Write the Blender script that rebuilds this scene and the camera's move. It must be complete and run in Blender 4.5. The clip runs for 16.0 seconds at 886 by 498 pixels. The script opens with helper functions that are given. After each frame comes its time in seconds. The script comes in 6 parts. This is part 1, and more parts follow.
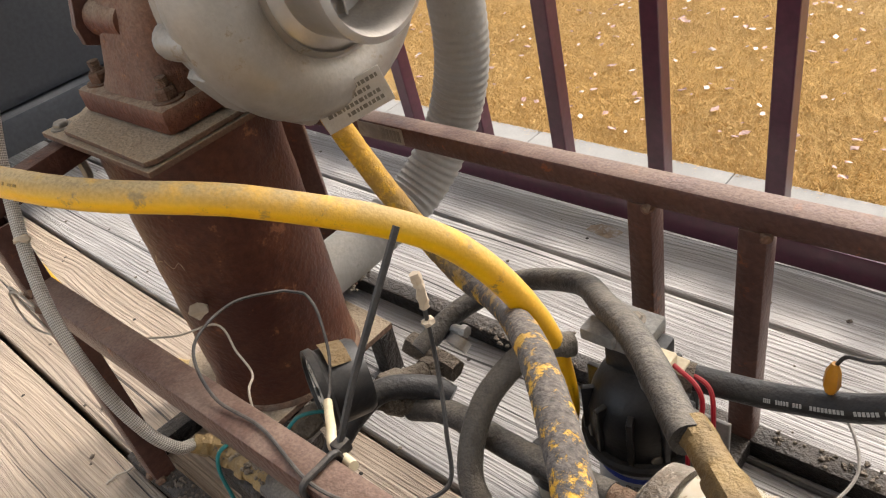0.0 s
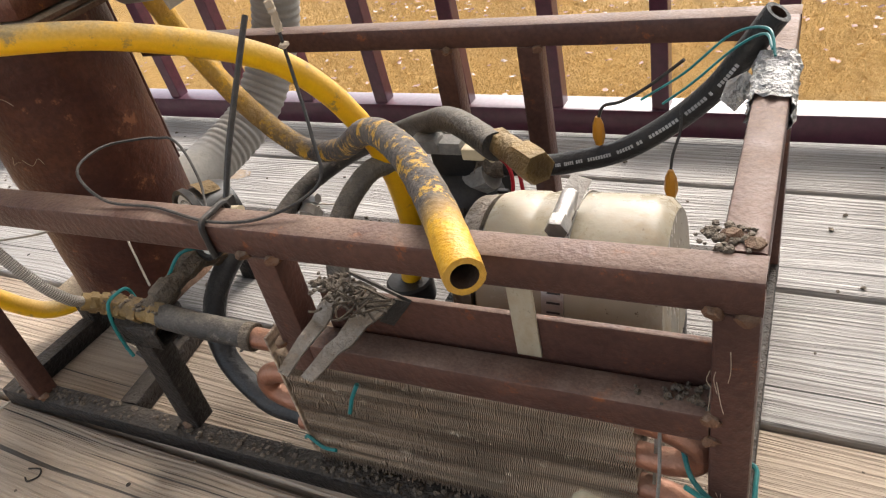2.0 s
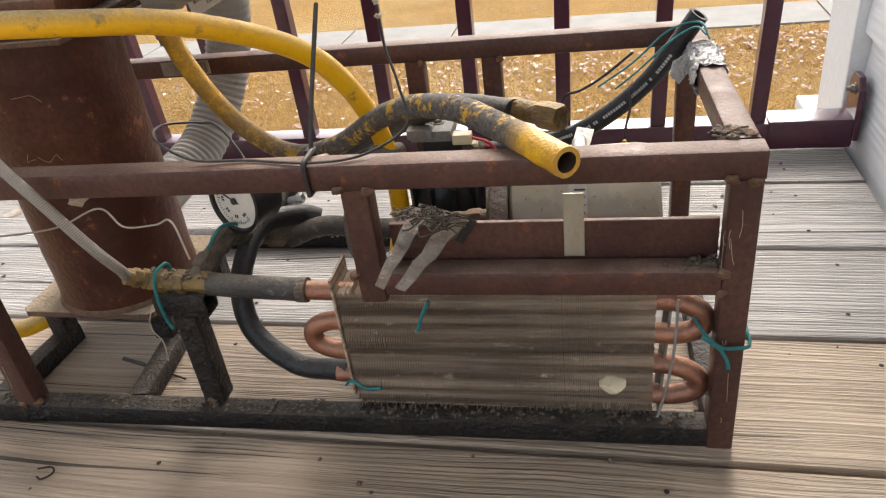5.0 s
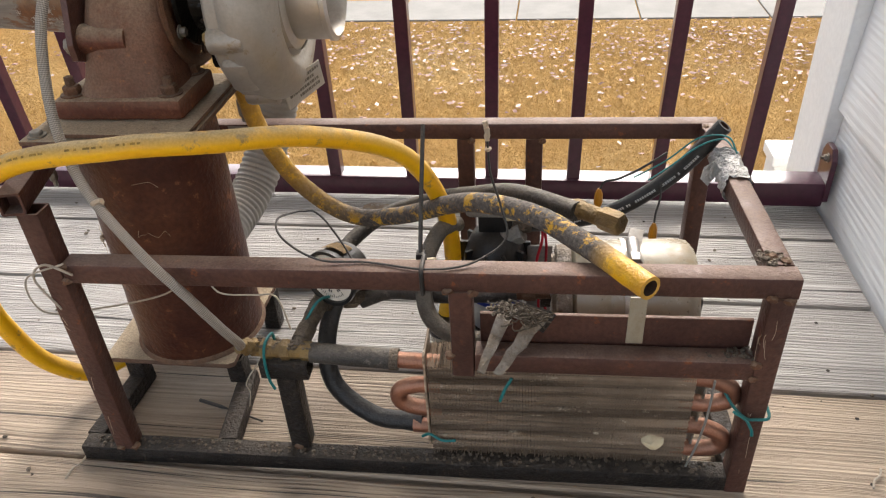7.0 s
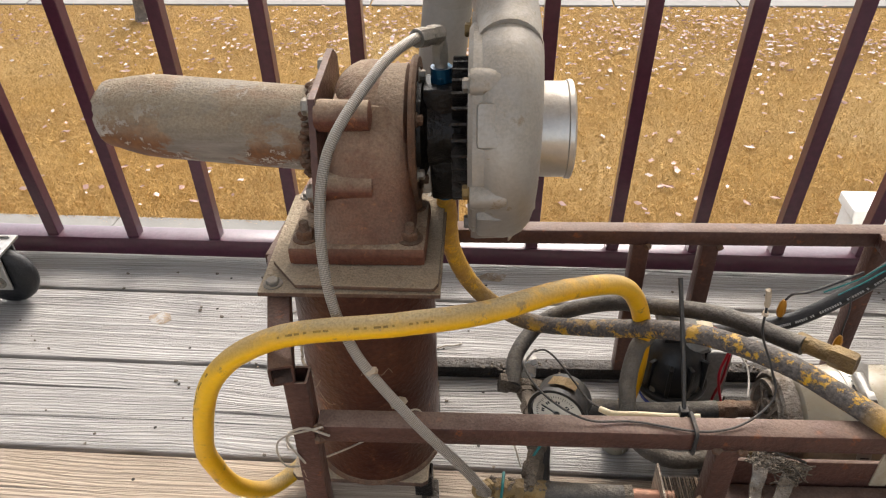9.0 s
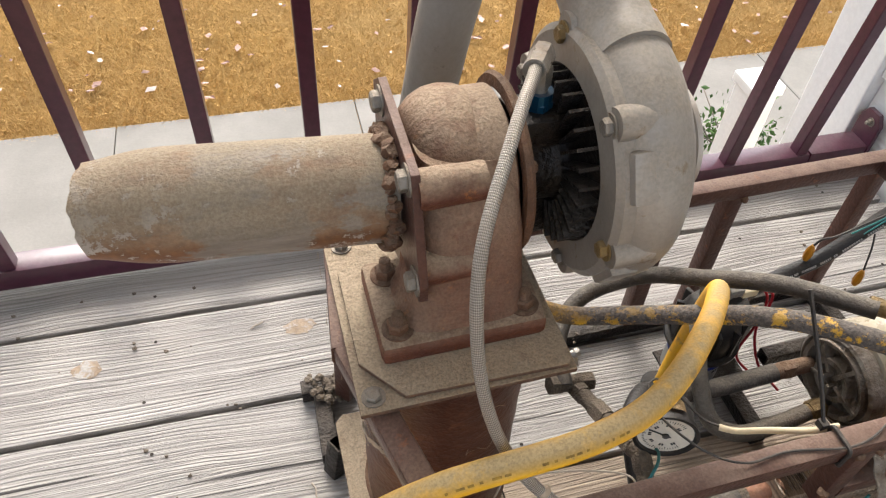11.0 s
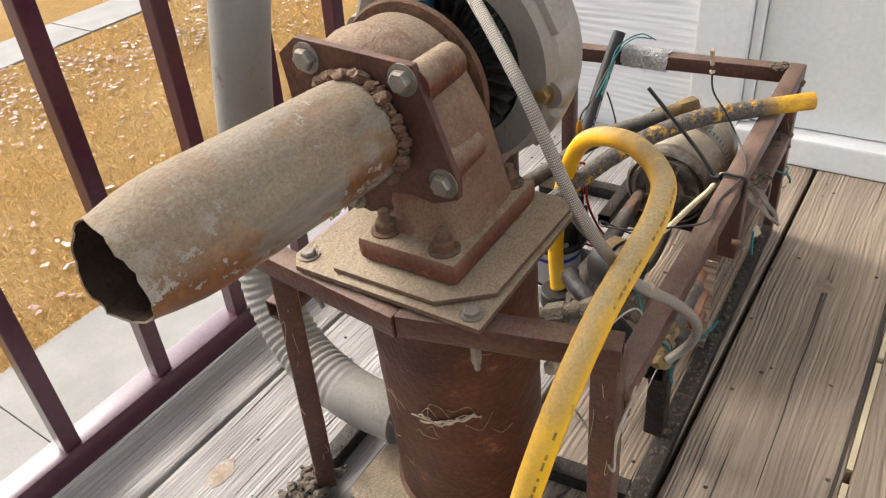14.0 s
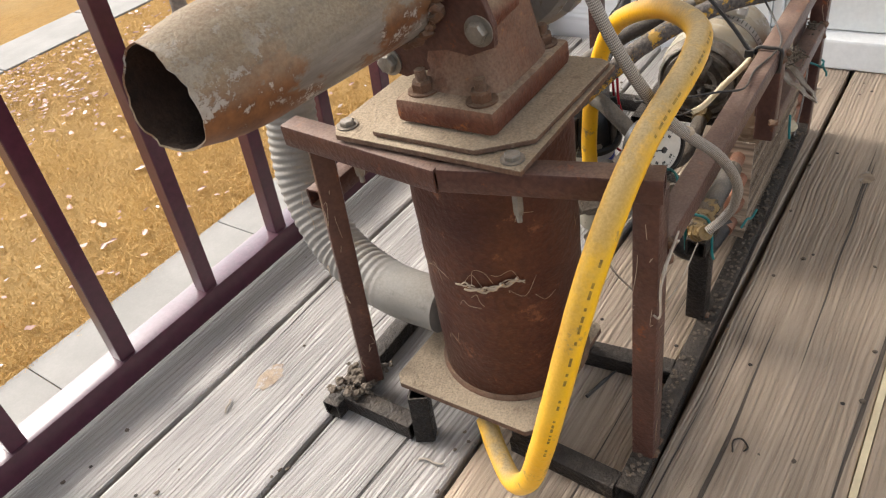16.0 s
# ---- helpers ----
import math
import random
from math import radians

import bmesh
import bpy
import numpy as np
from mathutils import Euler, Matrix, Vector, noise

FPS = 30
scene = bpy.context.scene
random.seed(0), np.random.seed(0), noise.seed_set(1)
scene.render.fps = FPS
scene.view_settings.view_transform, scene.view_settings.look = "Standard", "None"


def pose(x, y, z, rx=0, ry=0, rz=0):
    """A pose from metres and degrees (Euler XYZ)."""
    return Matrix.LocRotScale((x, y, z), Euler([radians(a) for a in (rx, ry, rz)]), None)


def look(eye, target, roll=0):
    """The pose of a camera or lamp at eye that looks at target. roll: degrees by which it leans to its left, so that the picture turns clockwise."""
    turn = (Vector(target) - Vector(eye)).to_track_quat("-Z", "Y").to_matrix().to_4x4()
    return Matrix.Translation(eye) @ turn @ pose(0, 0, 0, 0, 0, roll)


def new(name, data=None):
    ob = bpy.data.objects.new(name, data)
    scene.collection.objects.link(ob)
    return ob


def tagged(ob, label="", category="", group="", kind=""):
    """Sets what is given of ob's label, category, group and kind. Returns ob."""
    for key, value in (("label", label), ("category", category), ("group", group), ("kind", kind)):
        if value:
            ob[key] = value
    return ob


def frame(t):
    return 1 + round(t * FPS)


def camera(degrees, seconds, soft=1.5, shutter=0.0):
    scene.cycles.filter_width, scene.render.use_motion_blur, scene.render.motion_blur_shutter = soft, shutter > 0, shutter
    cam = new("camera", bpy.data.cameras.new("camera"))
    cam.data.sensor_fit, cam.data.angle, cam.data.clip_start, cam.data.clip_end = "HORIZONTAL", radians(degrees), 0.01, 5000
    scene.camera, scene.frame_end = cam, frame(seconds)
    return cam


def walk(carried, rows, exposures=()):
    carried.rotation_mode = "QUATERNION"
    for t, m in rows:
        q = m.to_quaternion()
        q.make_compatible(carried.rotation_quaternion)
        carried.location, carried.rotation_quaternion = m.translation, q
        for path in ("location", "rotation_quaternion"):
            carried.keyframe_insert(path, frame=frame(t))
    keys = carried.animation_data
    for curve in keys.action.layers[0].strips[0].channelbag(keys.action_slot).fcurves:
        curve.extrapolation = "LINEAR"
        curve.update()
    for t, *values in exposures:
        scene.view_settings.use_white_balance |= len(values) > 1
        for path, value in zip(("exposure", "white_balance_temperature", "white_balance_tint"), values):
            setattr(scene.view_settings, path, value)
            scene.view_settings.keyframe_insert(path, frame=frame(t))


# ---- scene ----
cam = camera(62.1, 16.0, soft=1.2)
PATH = [
    (0, (0.549, -0.086, 0.521), (-0.647, 1.012, -0.646), -13.5),
    (0.5, (0.55, -0.123, 0.505), (-0.551, 1.042, -0.691), -13.8),
    (1, (0.569, -0.164, 0.476), (-0.453, 1.071, -0.719), -13.9),
    (1.5, (0.592, -0.204, 0.458), (-0.351, 1.106, -0.723), -14.1),
    (2, (0.623, -0.242, 0.451), (-0.225, 1.147, -0.711), -13.7),
    (2.5, (0.632, -0.281, 0.448), (-0.112, 1.17, -0.71), -12.7),
    (3, (0.633, -0.307, 0.444), (-0.009, 1.217, -0.681), -11.5),
    (3.5, (0.602, -0.329, 0.433), (0.056, 1.265, -0.646), -10.5),
    (4, (0.567, -0.362, 0.426), (0.095, 1.282, -0.611), -9.3),
    (4.2, (0.557, -0.38, 0.428), (0.108, 1.278, -0.596), -9.1),
    (6.3, (0.441, -0.447, 0.513), (0.14, 1.213, -0.56), -5.0),
    (6.5, (0.433, -0.455, 0.532), (0.151, 1.202, -0.551), -4.6),
    (7, (0.408, -0.468, 0.588), (0.185, 1.177, -0.528), -3.4),
    (7.5, (0.347, -0.476, 0.632), (0.177, 1.167, -0.495), -2.7),
    (8, (0.281, -0.469, 0.663), (0.152, 1.177, -0.466), -2.1),
    (8.5, (0.212, -0.441, 0.683), (0.105, 1.205, -0.448), -1.6),
    (9, (0.152, -0.397, 0.717), (0.051, 1.219, -0.457), -1.5),
    (9.2, (0.135, -0.372, 0.721), (0.038, 1.227, -0.477), -1.4),
    (11.3, (-0.09, -0.165, 0.763), (0.452, 1.073, -0.712), 3.8),
    (11.5, (-0.105, -0.164, 0.747), (0.532, 1.041, -0.716), 4.2),
    (12, (-0.172, -0.141, 0.709), (0.678, 0.963, -0.726), 4.4),
    (12.5, (-0.232, -0.126, 0.665), (0.801, 0.881, -0.72), 3.1),
    (13, (-0.257, -0.114, 0.66), (0.919, 0.838, -0.648), -0.0),
    (13.5, (-0.29, -0.117, 0.649), (0.962, 0.82, -0.597), -3.7),
    (14, (-0.323, -0.111, 0.643), (0.973, 0.844, -0.543), -7.0),
    (14.5, (-0.351, -0.107, 0.623), (0.947, 0.88, -0.536), -9.1),
    (15, (-0.371, -0.114, 0.598), (0.907, 0.89, -0.567), -10.2),
    (15.5, (-0.375, -0.12, 0.588), (0.873, 0.887, -0.608), -10.9),
    (16, (-0.379, -0.127, 0.582), (0.838, 0.877, -0.646), -11.5),
]
walk(cam, [(t, look(e, a, r)) for t, e, a, r in PATH], [(0, 1.68), (4, 1.64), (7, 1.56), (9.2, 1.5), (11.5, 1.62), (16, 1.66)])

# ---- light ----
world = bpy.data.worlds.new("world")
scene.world = world
world.use_nodes = True
wn = world.node_tree.nodes
sky = wn.new("ShaderNodeTexSky")
sky.sky_type, sky.sun_disc = "NISHITA", False
sky.sun_elevation, sky.sun_rotation = radians(41), radians(7)
sky.air_density, sky.dust_density = 1.0, 3.0
desat = wn.new("ShaderNodeHueSaturation")
desat.inputs["Saturation"].default_value = 0.45
world.node_tree.links.new(sky.outputs[0], desat.inputs["Color"])
world.node_tree.links.new(desat.outputs[0], wn["Background"].inputs["Color"])
wn["Background"].inputs["Strength"].default_value = 0.15
sun = new("sun", bpy.data.lights.new("sun", "SUN"))
sun.data.energy, sun.data.angle, sun.data.color = 1.5, radians(32), (1.0, 0.94, 0.87)
sun.matrix_world = look((0.35, 3.0, 2.6), (0, 0, 0))

# ---- materials ----


class Tree:
    """A small wrapper for building node materials."""

    def __init__(self, name):
        self.m = bpy.data.materials.new(name)
        self.m.use_nodes = True
        self.t = self.m.node_tree
        self.bsdf = self.t.nodes["Principled BSDF"]
        co = self.t.nodes.new("ShaderNodeTexCoord")
        info = self.t.nodes.new("ShaderNodeObjectInfo")
        add = self.n("ShaderNodeVectorMath", operation="MULTIPLY_ADD")
        self.link(info.outputs["Random"], add.inputs[0])
        add.inputs[1].default_value = (3.7, 5.1, 2.3)
        self.link(co.outputs["Object"], add.inputs[2])
        self.co, self.uv, self.rand = add.outputs[0], co.outputs["UV"], info.outputs["Random"]

    def n(self, kind, operation="", data_type="", feature="", wave_type="", bands_direction=""):
        node = self.t.nodes.new(kind)
        if operation:
            node.operation = operation
        if data_type:
            node.data_type = data_type
        if feature:
            node.feature = feature
        if wave_type:
            node.wave_type, node.bands_direction = wave_type, bands_direction
        return node

    def link(self, a, b):
        self.t.links.new(a, b)

    def scaled(self, vec, sx, sy, sz):
        mp = self.n("ShaderNodeMapping")
        mp.inputs["Scale"].default_value = (sx, sy, sz)
        self.link(vec, mp.inputs["Vector"])
        return mp.outputs[0]

    def noise(self, scale, detail=5, rough=0.6, vec=None, lo=0.35, hi=0.65):
        tx = self.n("ShaderNodeTexNoise")
        tx.inputs["Scale"].default_value, tx.inputs["Detail"].default_value, tx.inputs["Roughness"].default_value = scale, detail, rough
        self.link(vec or self.co, tx.inputs["Vector"])
        return self.ramp(tx.outputs[0], lo, hi)

    def ramp(self, val, lo, hi, a=0.0, b=1.0):
        mr = self.n("ShaderNodeMapRange")
        for i, v in ((1, lo), (2, hi), (3, a), (4, b)):
            mr.inputs[i].default_value = v
        self.link(val, mr.inputs[0])
        return mr.outputs[0]

    def math(self, op, a, b):
        mn = self.n("ShaderNodeMath", operation=op)
        for i, v in ((0, a), (1, b)):
            if isinstance(v, (int, float)):
                mn.inputs[i].default_value = v
            else:
                self.link(v, mn.inputs[i])
        return mn.outputs[0]

    def mix(self, fac, a, b):
        mx = self.n("ShaderNodeMix", data_type="RGBA")
        for s, v in ((mx.inputs[0], fac), (mx.inputs[6], a), (mx.inputs[7], b)):
            if isinstance(v, (int, float)):
                s.default_value = v
            elif isinstance(v, tuple):
                s.default_value = (*v, 1)
            else:
                self.link(v, s)
        return mx.outputs[2]

    def up(self, lo=0.2, hi=0.9):
        """How far a face looks up: where dust settles."""
        g = self.n("ShaderNodeNewGeometry")
        sx = self.n("ShaderNodeSeparateXYZ")
        self.link(g.outputs["Normal"], sx.inputs[0])
        return self.ramp(sx.outputs[2], lo, hi)

    def bump(self, height, strength, dist=0.002):
        b = self.n("ShaderNodeBump")
        b.inputs["Strength"].default_value, b.inputs["Distance"].default_value = strength, dist
        self.link(height, b.inputs["Height"])
        self.link(b.outputs[0], self.bsdf.inputs["Normal"])

    def done(self, color, rough=0.6, metal=0.0, spec=None):
        for key, v in (("Base Color", color), ("Roughness", rough), ("Metallic", metal)):
            s = self.bsdf.inputs[key]
            if isinstance(v, tuple):
                s.default_value = (*v, 1)
            elif isinstance(v, (int, float)):
                s.default_value = v
            else:
                self.link(v, s)
        if spec is not None:
            self.bsdf.inputs["Specular IOR Level"].default_value = spec
        return self.m


DUST = (0.36, 0.28, 0.20)


def worn(name, base, second, rough=0.55, metal=0.0, big=14, fine=160, dust=0.6, dust_color=DUST, bump=0.25, specks=None, dust_lo=0.25, dist=0.0012, cover=(0.25, 0.6)):
    """A painted or bare surface with blotches, grain, specks and settled dust."""
    k = Tree(name)
    c = k.mix(k.noise(big, 6), base, second)
    g = k.noise(fine, 3)
    c = k.mix(k.math("MULTIPLY", g, 0.4 if max(base) < 0.25 else 0.12), c, tuple(v * 0.45 for v in base))
    if specks:
        c = k.mix(k.noise(big * 4, 6, 0.75, lo=0.6, hi=0.68), c, specks)
    d = k.math("MULTIPLY", k.math("MULTIPLY", k.up(dust_lo, 0.95), k.noise(big * 2.3, 6, 0.7, lo=cover[0], hi=cover[1])), dust)
    c = k.mix(d, c, k.mix(k.noise(fine * 2, 2), dust_color, tuple(v * 0.7 for v in dust_color)))
    k.bump(k.math("ADD", g, k.noise(big * 5, 4)), bump, dist)
    r = k.mix(d, (rough,) * 3, (0.95,) * 3)
    return k.done(c, r, k.math("MULTIPLY", k.math("SUBTRACT", 1.0, d), metal) if metal else 0.0, 0.3)


M = {}
M["frame"] = worn("frame_steel", (0.072, 0.034, 0.027), (0.115, 0.054, 0.040), 0.36, 0.2, 12, 240, 0.62, (0.29, 0.205, 0.155), 0.2, (0.20, 0.065, 0.024), 0.35)
# oily dark steel; also colours the shade between the cooler fins
M["frame_dark"] = worn("frame_oily_and_gap_shade", (0.013, 0.011, 0.010), (0.03, 0.022, 0.018), 0.4, 0.2, 20, 260, 0.4, (0.16, 0.13, 0.10), 0.8, (0.10, 0.08, 0.06))
M["rust"] = worn("rusty_cylinder", (0.052, 0.015, 0.010), (0.115, 0.040, 0.020), 0.42, 0.15, 10, 190, 0.5, DUST, 0.3, (0.21, 0.085, 0.04))
M["cast"] = worn("dusty_cast_iron", (0.10, 0.032, 0.019), (0.17, 0.064, 0.035), 0.7, 0.1, 17, 240, 0.8, (0.42, 0.325, 0.225), 0.5, (0.29, 0.10, 0.025), 0.0, cover=(0.18, 0.52))
M["plate"] = worn("dusty_plate", (0.09, 0.046, 0.032), (0.16, 0.085, 0.055), 0.8, 0.1, 22, 260, 0.95, (0.43, 0.34, 0.235), 0.6, (0.20, 0.14, 0.09), -0.1, cover=(0.12, 0.42))
M["alu"] = worn("dusty_aluminium", (0.31, 0.28, 0.245), (0.38, 0.352, 0.315), 0.45, 0.6, 14, 200, 0.85, (0.37, 0.315, 0.245), 0.1, (0.25, 0.19, 0.13), -0.2)
M["alu_clean"] = worn("turned_aluminium", (0.55, 0.52, 0.48), (0.47, 0.44, 0.40), 0.35, 0.8, 14, 200, 0.5, DUST, 0.1)
M["pipe"] = None
M["soot"] = worn("sooty_inside", (0.02, 0.012, 0.009), (0.06, 0.028, 0.015), 0.9, 0, 20, 200, 0.1)
M["black_iron"] = worn("oily_black_housing", (0.006, 0.005, 0.004), (0.014, 0.009, 0.007), 0.35, 0.2, 18, 200, 0.15, (0.10, 0.075, 0.05), 0.5)
M["rubber"] = worn("black_rubber", (0.014, 0.014, 0.016), (0.026, 0.025, 0.024), 0.4, 0, 14, 260, 0.3, (0.15, 0.135, 0.12), 0.3)
M["rubber_dirty"] = worn("dirty_grey_rubber", (0.03, 0.028, 0.026), (0.065, 0.057, 0.05), 0.5, 0, 22, 320, 0.85, (0.22, 0.19, 0.155), 0.4, (0.15, 0.13, 0.11))
M["hose_grey"] = worn("grey_hose", (0.25, 0.235, 0.21), (0.29, 0.275, 0.25), 0.45, 0, 8, 200, 0.6, (0.36, 0.32, 0.26), 0.12, (0.17, 0.155, 0.14))
M["yellow"] = worn("yellow_hose", (0.86, 0.48, 0.006), (0.78, 0.40, 0.008), 0.36, 0, 11, 260, 1.0, (0.38, 0.285, 0.15), 0.12, (0.30, 0.19, 0.06), 0.0, cover=(0.2, 0.5))
M["tan_rubber"] = worn("dusty_tan_rubber", (0.10, 0.088, 0.072), (0.155, 0.135, 0.11), 0.5, 0, 22, 320, 0.7, (0.25, 0.21, 0.165), 0.5, (0.07, 0.06, 0.05))
M["brass"] = worn("grimy_brass", (0.30, 0.20, 0.075), (0.16, 0.105, 0.05), 0.5, 0.6, 40, 400, 0.5, (0.25, 0.19, 0.12), 0.4)
M["grime_fitting"] = worn("greasy_fitting", (0.075, 0.058, 0.043), (0.17, 0.135, 0.10), 0.6, 0.3, 45, 420, 0.6, (0.25, 0.20, 0.15), 0.8)
M["zinc"] = worn("zinc_bolt", (0.30, 0.28, 0.25), (0.20, 0.18, 0.15), 0.42, 0.65, 60, 500, 0.6, DUST, 0.3)
M["rust_bolt"] = worn("rusty_bolt", (0.18, 0.09, 0.05), (0.10, 0.055, 0.035), 0.7, 0.3, 60, 500, 0.45, DUST, 0.5)
M["copper"] = worn("copper_bend", (0.38, 0.17, 0.105), (0.22, 0.105, 0.07), 0.38, 0.7, 30, 300, 0.35, DUST, 0.2)
M["fin"] = None
M["band"] = worn("steel_band", (0.55, 0.54, 0.52), (0.42, 0.40, 0.37), 0.32, 0.85, 30, 400, 0.3, DUST, 0.2)
M["sheet"] = worn("bent_sheet_aluminium", (0.34, 0.31, 0.27), (0.12, 0.095, 0.07), 0.4, 0.6, 45, 300, 0.5, (0.25, 0.18, 0.12), 0.6)
M["black_plastic"] = worn("black_plastic", (0.012, 0.012, 0.013), (0.022, 0.021, 0.02), 0.35, 0, 18, 300, 0.35, (0.13, 0.115, 0.10), 0.1)
M["grey_plastic"] = worn("dusty_grey_plastic", (0.20, 0.19, 0.175), (0.26, 0.25, 0.23), 0.55, 0, 30, 300, 0.5, (0.32, 0.29, 0.25), 0.15)
M["cream"] = worn("cream_sleeve", (0.72, 0.62, 0.42), (0.62, 0.52, 0.34), 0.45, 0, 40, 300, 0.3, DUST, 0.1)
M["red_wire"] = worn("red_wire", (0.42, 0.015, 0.03), (0.32, 0.012, 0.02), 0.4, 0, 40, 300, 0.2, DUST, 0.0)
M["black_wire"] = worn("black_wire", (0.02, 0.019, 0.019), (0.035, 0.032, 0.03), 0.45, 0, 40, 300, 0.5, (0.2, 0.17, 0.14), 0.1)
M["grey_wire"] = worn("grey_wire", (0.22, 0.20, 0.18), (0.30, 0.28, 0.25), 0.5, 0, 40, 300, 0.3, DUST, 0.1)
M["white_wire"] = worn("pale_string", (0.48, 0.42, 0.34), (0.36, 0.31, 0.25), 0.7, 0, 60, 400, 0.2, DUST, 0.3)
M["green_wire"] = worn("teal_wire", (0.01, 0.19, 0.19), (0.012, 0.14, 0.14), 0.4, 0, 40, 300, 0.15, DUST, 0.0)
M["web"] = worn("dusty_cobweb", (0.36, 0.285, 0.20), (0.44, 0.36, 0.27), 0.9, 0, 60, 400, 0.0, DUST, 0.0)
M["amber"] = worn("amber_terminal", (0.50, 0.22, 0.015), (0.40, 0.17, 0.015), 0.35, 0, 50, 300, 0.2, DUST, 0.0)
M["tape"] = worn("crinkled_foil_tape", (0.66, 0.65, 0.64), (0.5, 0.49, 0.47), 0.3, 0.7, 60, 220, 0.3, DUST, 0.8, None, 0.25, 0.004)
M["blue_fit"] = worn("blue_anodised", (0.01, 0.10, 0.19), (0.012, 0.07, 0.14), 0.3, 0.7, 40, 300, 0.3, DUST, 0.1)
M["paper"] = worn("brown_paper", (0.36, 0.25, 0.12), (0.25, 0.16, 0.07), 0.8, 0, 60, 300, 0.4, DUST, 0.4)
M["old_paper"] = worn("soiled_paper", (0.30, 0.27, 0.23), (0.19, 0.16, 0.13), 0.8, 0, 60, 300, 0.5, DUST, 0.3)
M["face"] = worn("gauge_dial", (0.66, 0.62, 0.54), (0.55, 0.5, 0.42), 0.5, 0, 40, 300, 0.3, DUST, 0.1)
M["ink"] = worn("printed_ink", (0.03, 0.03, 0.03), (0.05, 0.05, 0.05), 0.5, 0, 40, 300, 0.0)
M["worn_print"] = worn("worn_print", (0.17, 0.105, 0.02), (0.42, 0.25, 0.02), 0.5, 0, 120, 300, 0.2)
M["print"] = worn("pale_print", (0.42, 0.42, 0.42), (0.3, 0.3, 0.3), 0.5, 0, 40, 300, 0.0)
M["blue_print"] = worn("blue_print", (0.02, 0.04, 0.30), (0.03, 0.05, 0.25), 0.5, 0, 40, 300, 0.0)
M["stamp"] = worn("stamped_letters", (0.14, 0.12, 0.10), (0.2, 0.18, 0.15), 0.5, 0.3, 40, 300, 0.0)
M["tag"] = worn("stamped_tag", (0.50, 0.47, 0.42), (0.42, 0.39, 0.34), 0.45, 0.4, 40, 300, 0.4, DUST, 0.3)
M["tank_label"] = worn("pump_body_silver", (0.50, 0.50, 0.51), (0.42, 0.42, 0.42), 0.35, 0.3, 30, 300, 0.4, DUST, 0.1)
M["rail_paint"] = worn("maroon_rail_paint", (0.062, 0.013, 0.028), (0.078, 0.018, 0.036), 0.28, 0, 6, 120, 0.10, (0.45, 0.42, 0.40), 0.03)
rail_shader = M["rail_paint"].node_tree.nodes["Principled BSDF"]
rail_shader.inputs["Coat Weight"].default_value, rail_shader.inputs["Coat Roughness"].default_value, rail_shader.inputs["Coat IOR"].default_value = 0.6, 0.18, 1.45
M["white_trim"] = worn("white_trim_paint", (0.80, 0.80, 0.78), (0.76, 0.76, 0.74), 0.45, 0, 5, 120, 0.15, (0.55, 0.52, 0.47), 0.05)
M["door_paint"] = worn("off_white_door", (0.74, 0.74, 0.71), (0.71, 0.71, 0.68), 0.4, 0, 5, 120, 0.1, (0.55, 0.52, 0.47), 0.04)
M["concrete"] = worn("concrete", (0.25, 0.232, 0.205), (0.205, 0.19, 0.167), 0.85, 0, 2.5, 60, 0.0, DUST, 0.25)
M["asphalt"] = worn("pale_road", (0.27, 0.26, 0.25), (0.22, 0.215, 0.21), 0.9, 0, 0.8, 30, 0.0, DUST, 0.3)
M["bin"] = worn("dark_slate_panel", (0.028, 0.031, 0.037), (0.035, 0.038, 0.043), 0.4, 0, 6, 150, 0.2, (0.2, 0.19, 0.18), 0.05)
M["bark"] = worn("tree_bark", (0.20, 0.16, 0.13), (0.12, 0.10, 0.08), 0.9, 0, 20, 60, 0.0, DUST, 0.8)
M["leaf"] = worn("fallen_leaf", (0.62, 0.55, 0.50), (0.50, 0.38, 0.30), 0.7, 0, 3, 30, 0.0, DUST, 0.1)
M["leaf_brown"] = worn("brown_leaf", (0.30, 0.17, 0.13), (0.42, 0.28, 0.22), 0.7, 0, 3, 30, 0.0, DUST, 0.1)
M["bush"] = worn("green_bush", (0.06, 0.13, 0.03), (0.10, 0.17, 0.04), 0.6, 0, 5, 30, 0.0, DUST, 0.1)
# cream colour for the light seen in one deck joint
M["strip"] = worn("pale_joint_light", (0.72, 0.62, 0.40), (0.60, 0.5, 0.32), 0.6, 0, 20, 100, 0.0, DUST, 0.1)
M["board_under"] = worn("dark_joist_wood", (0.05, 0.04, 0.032), (0.035, 0.03, 0.026), 0.9, 0, 6, 60, 0.0, DUST, 0.1)


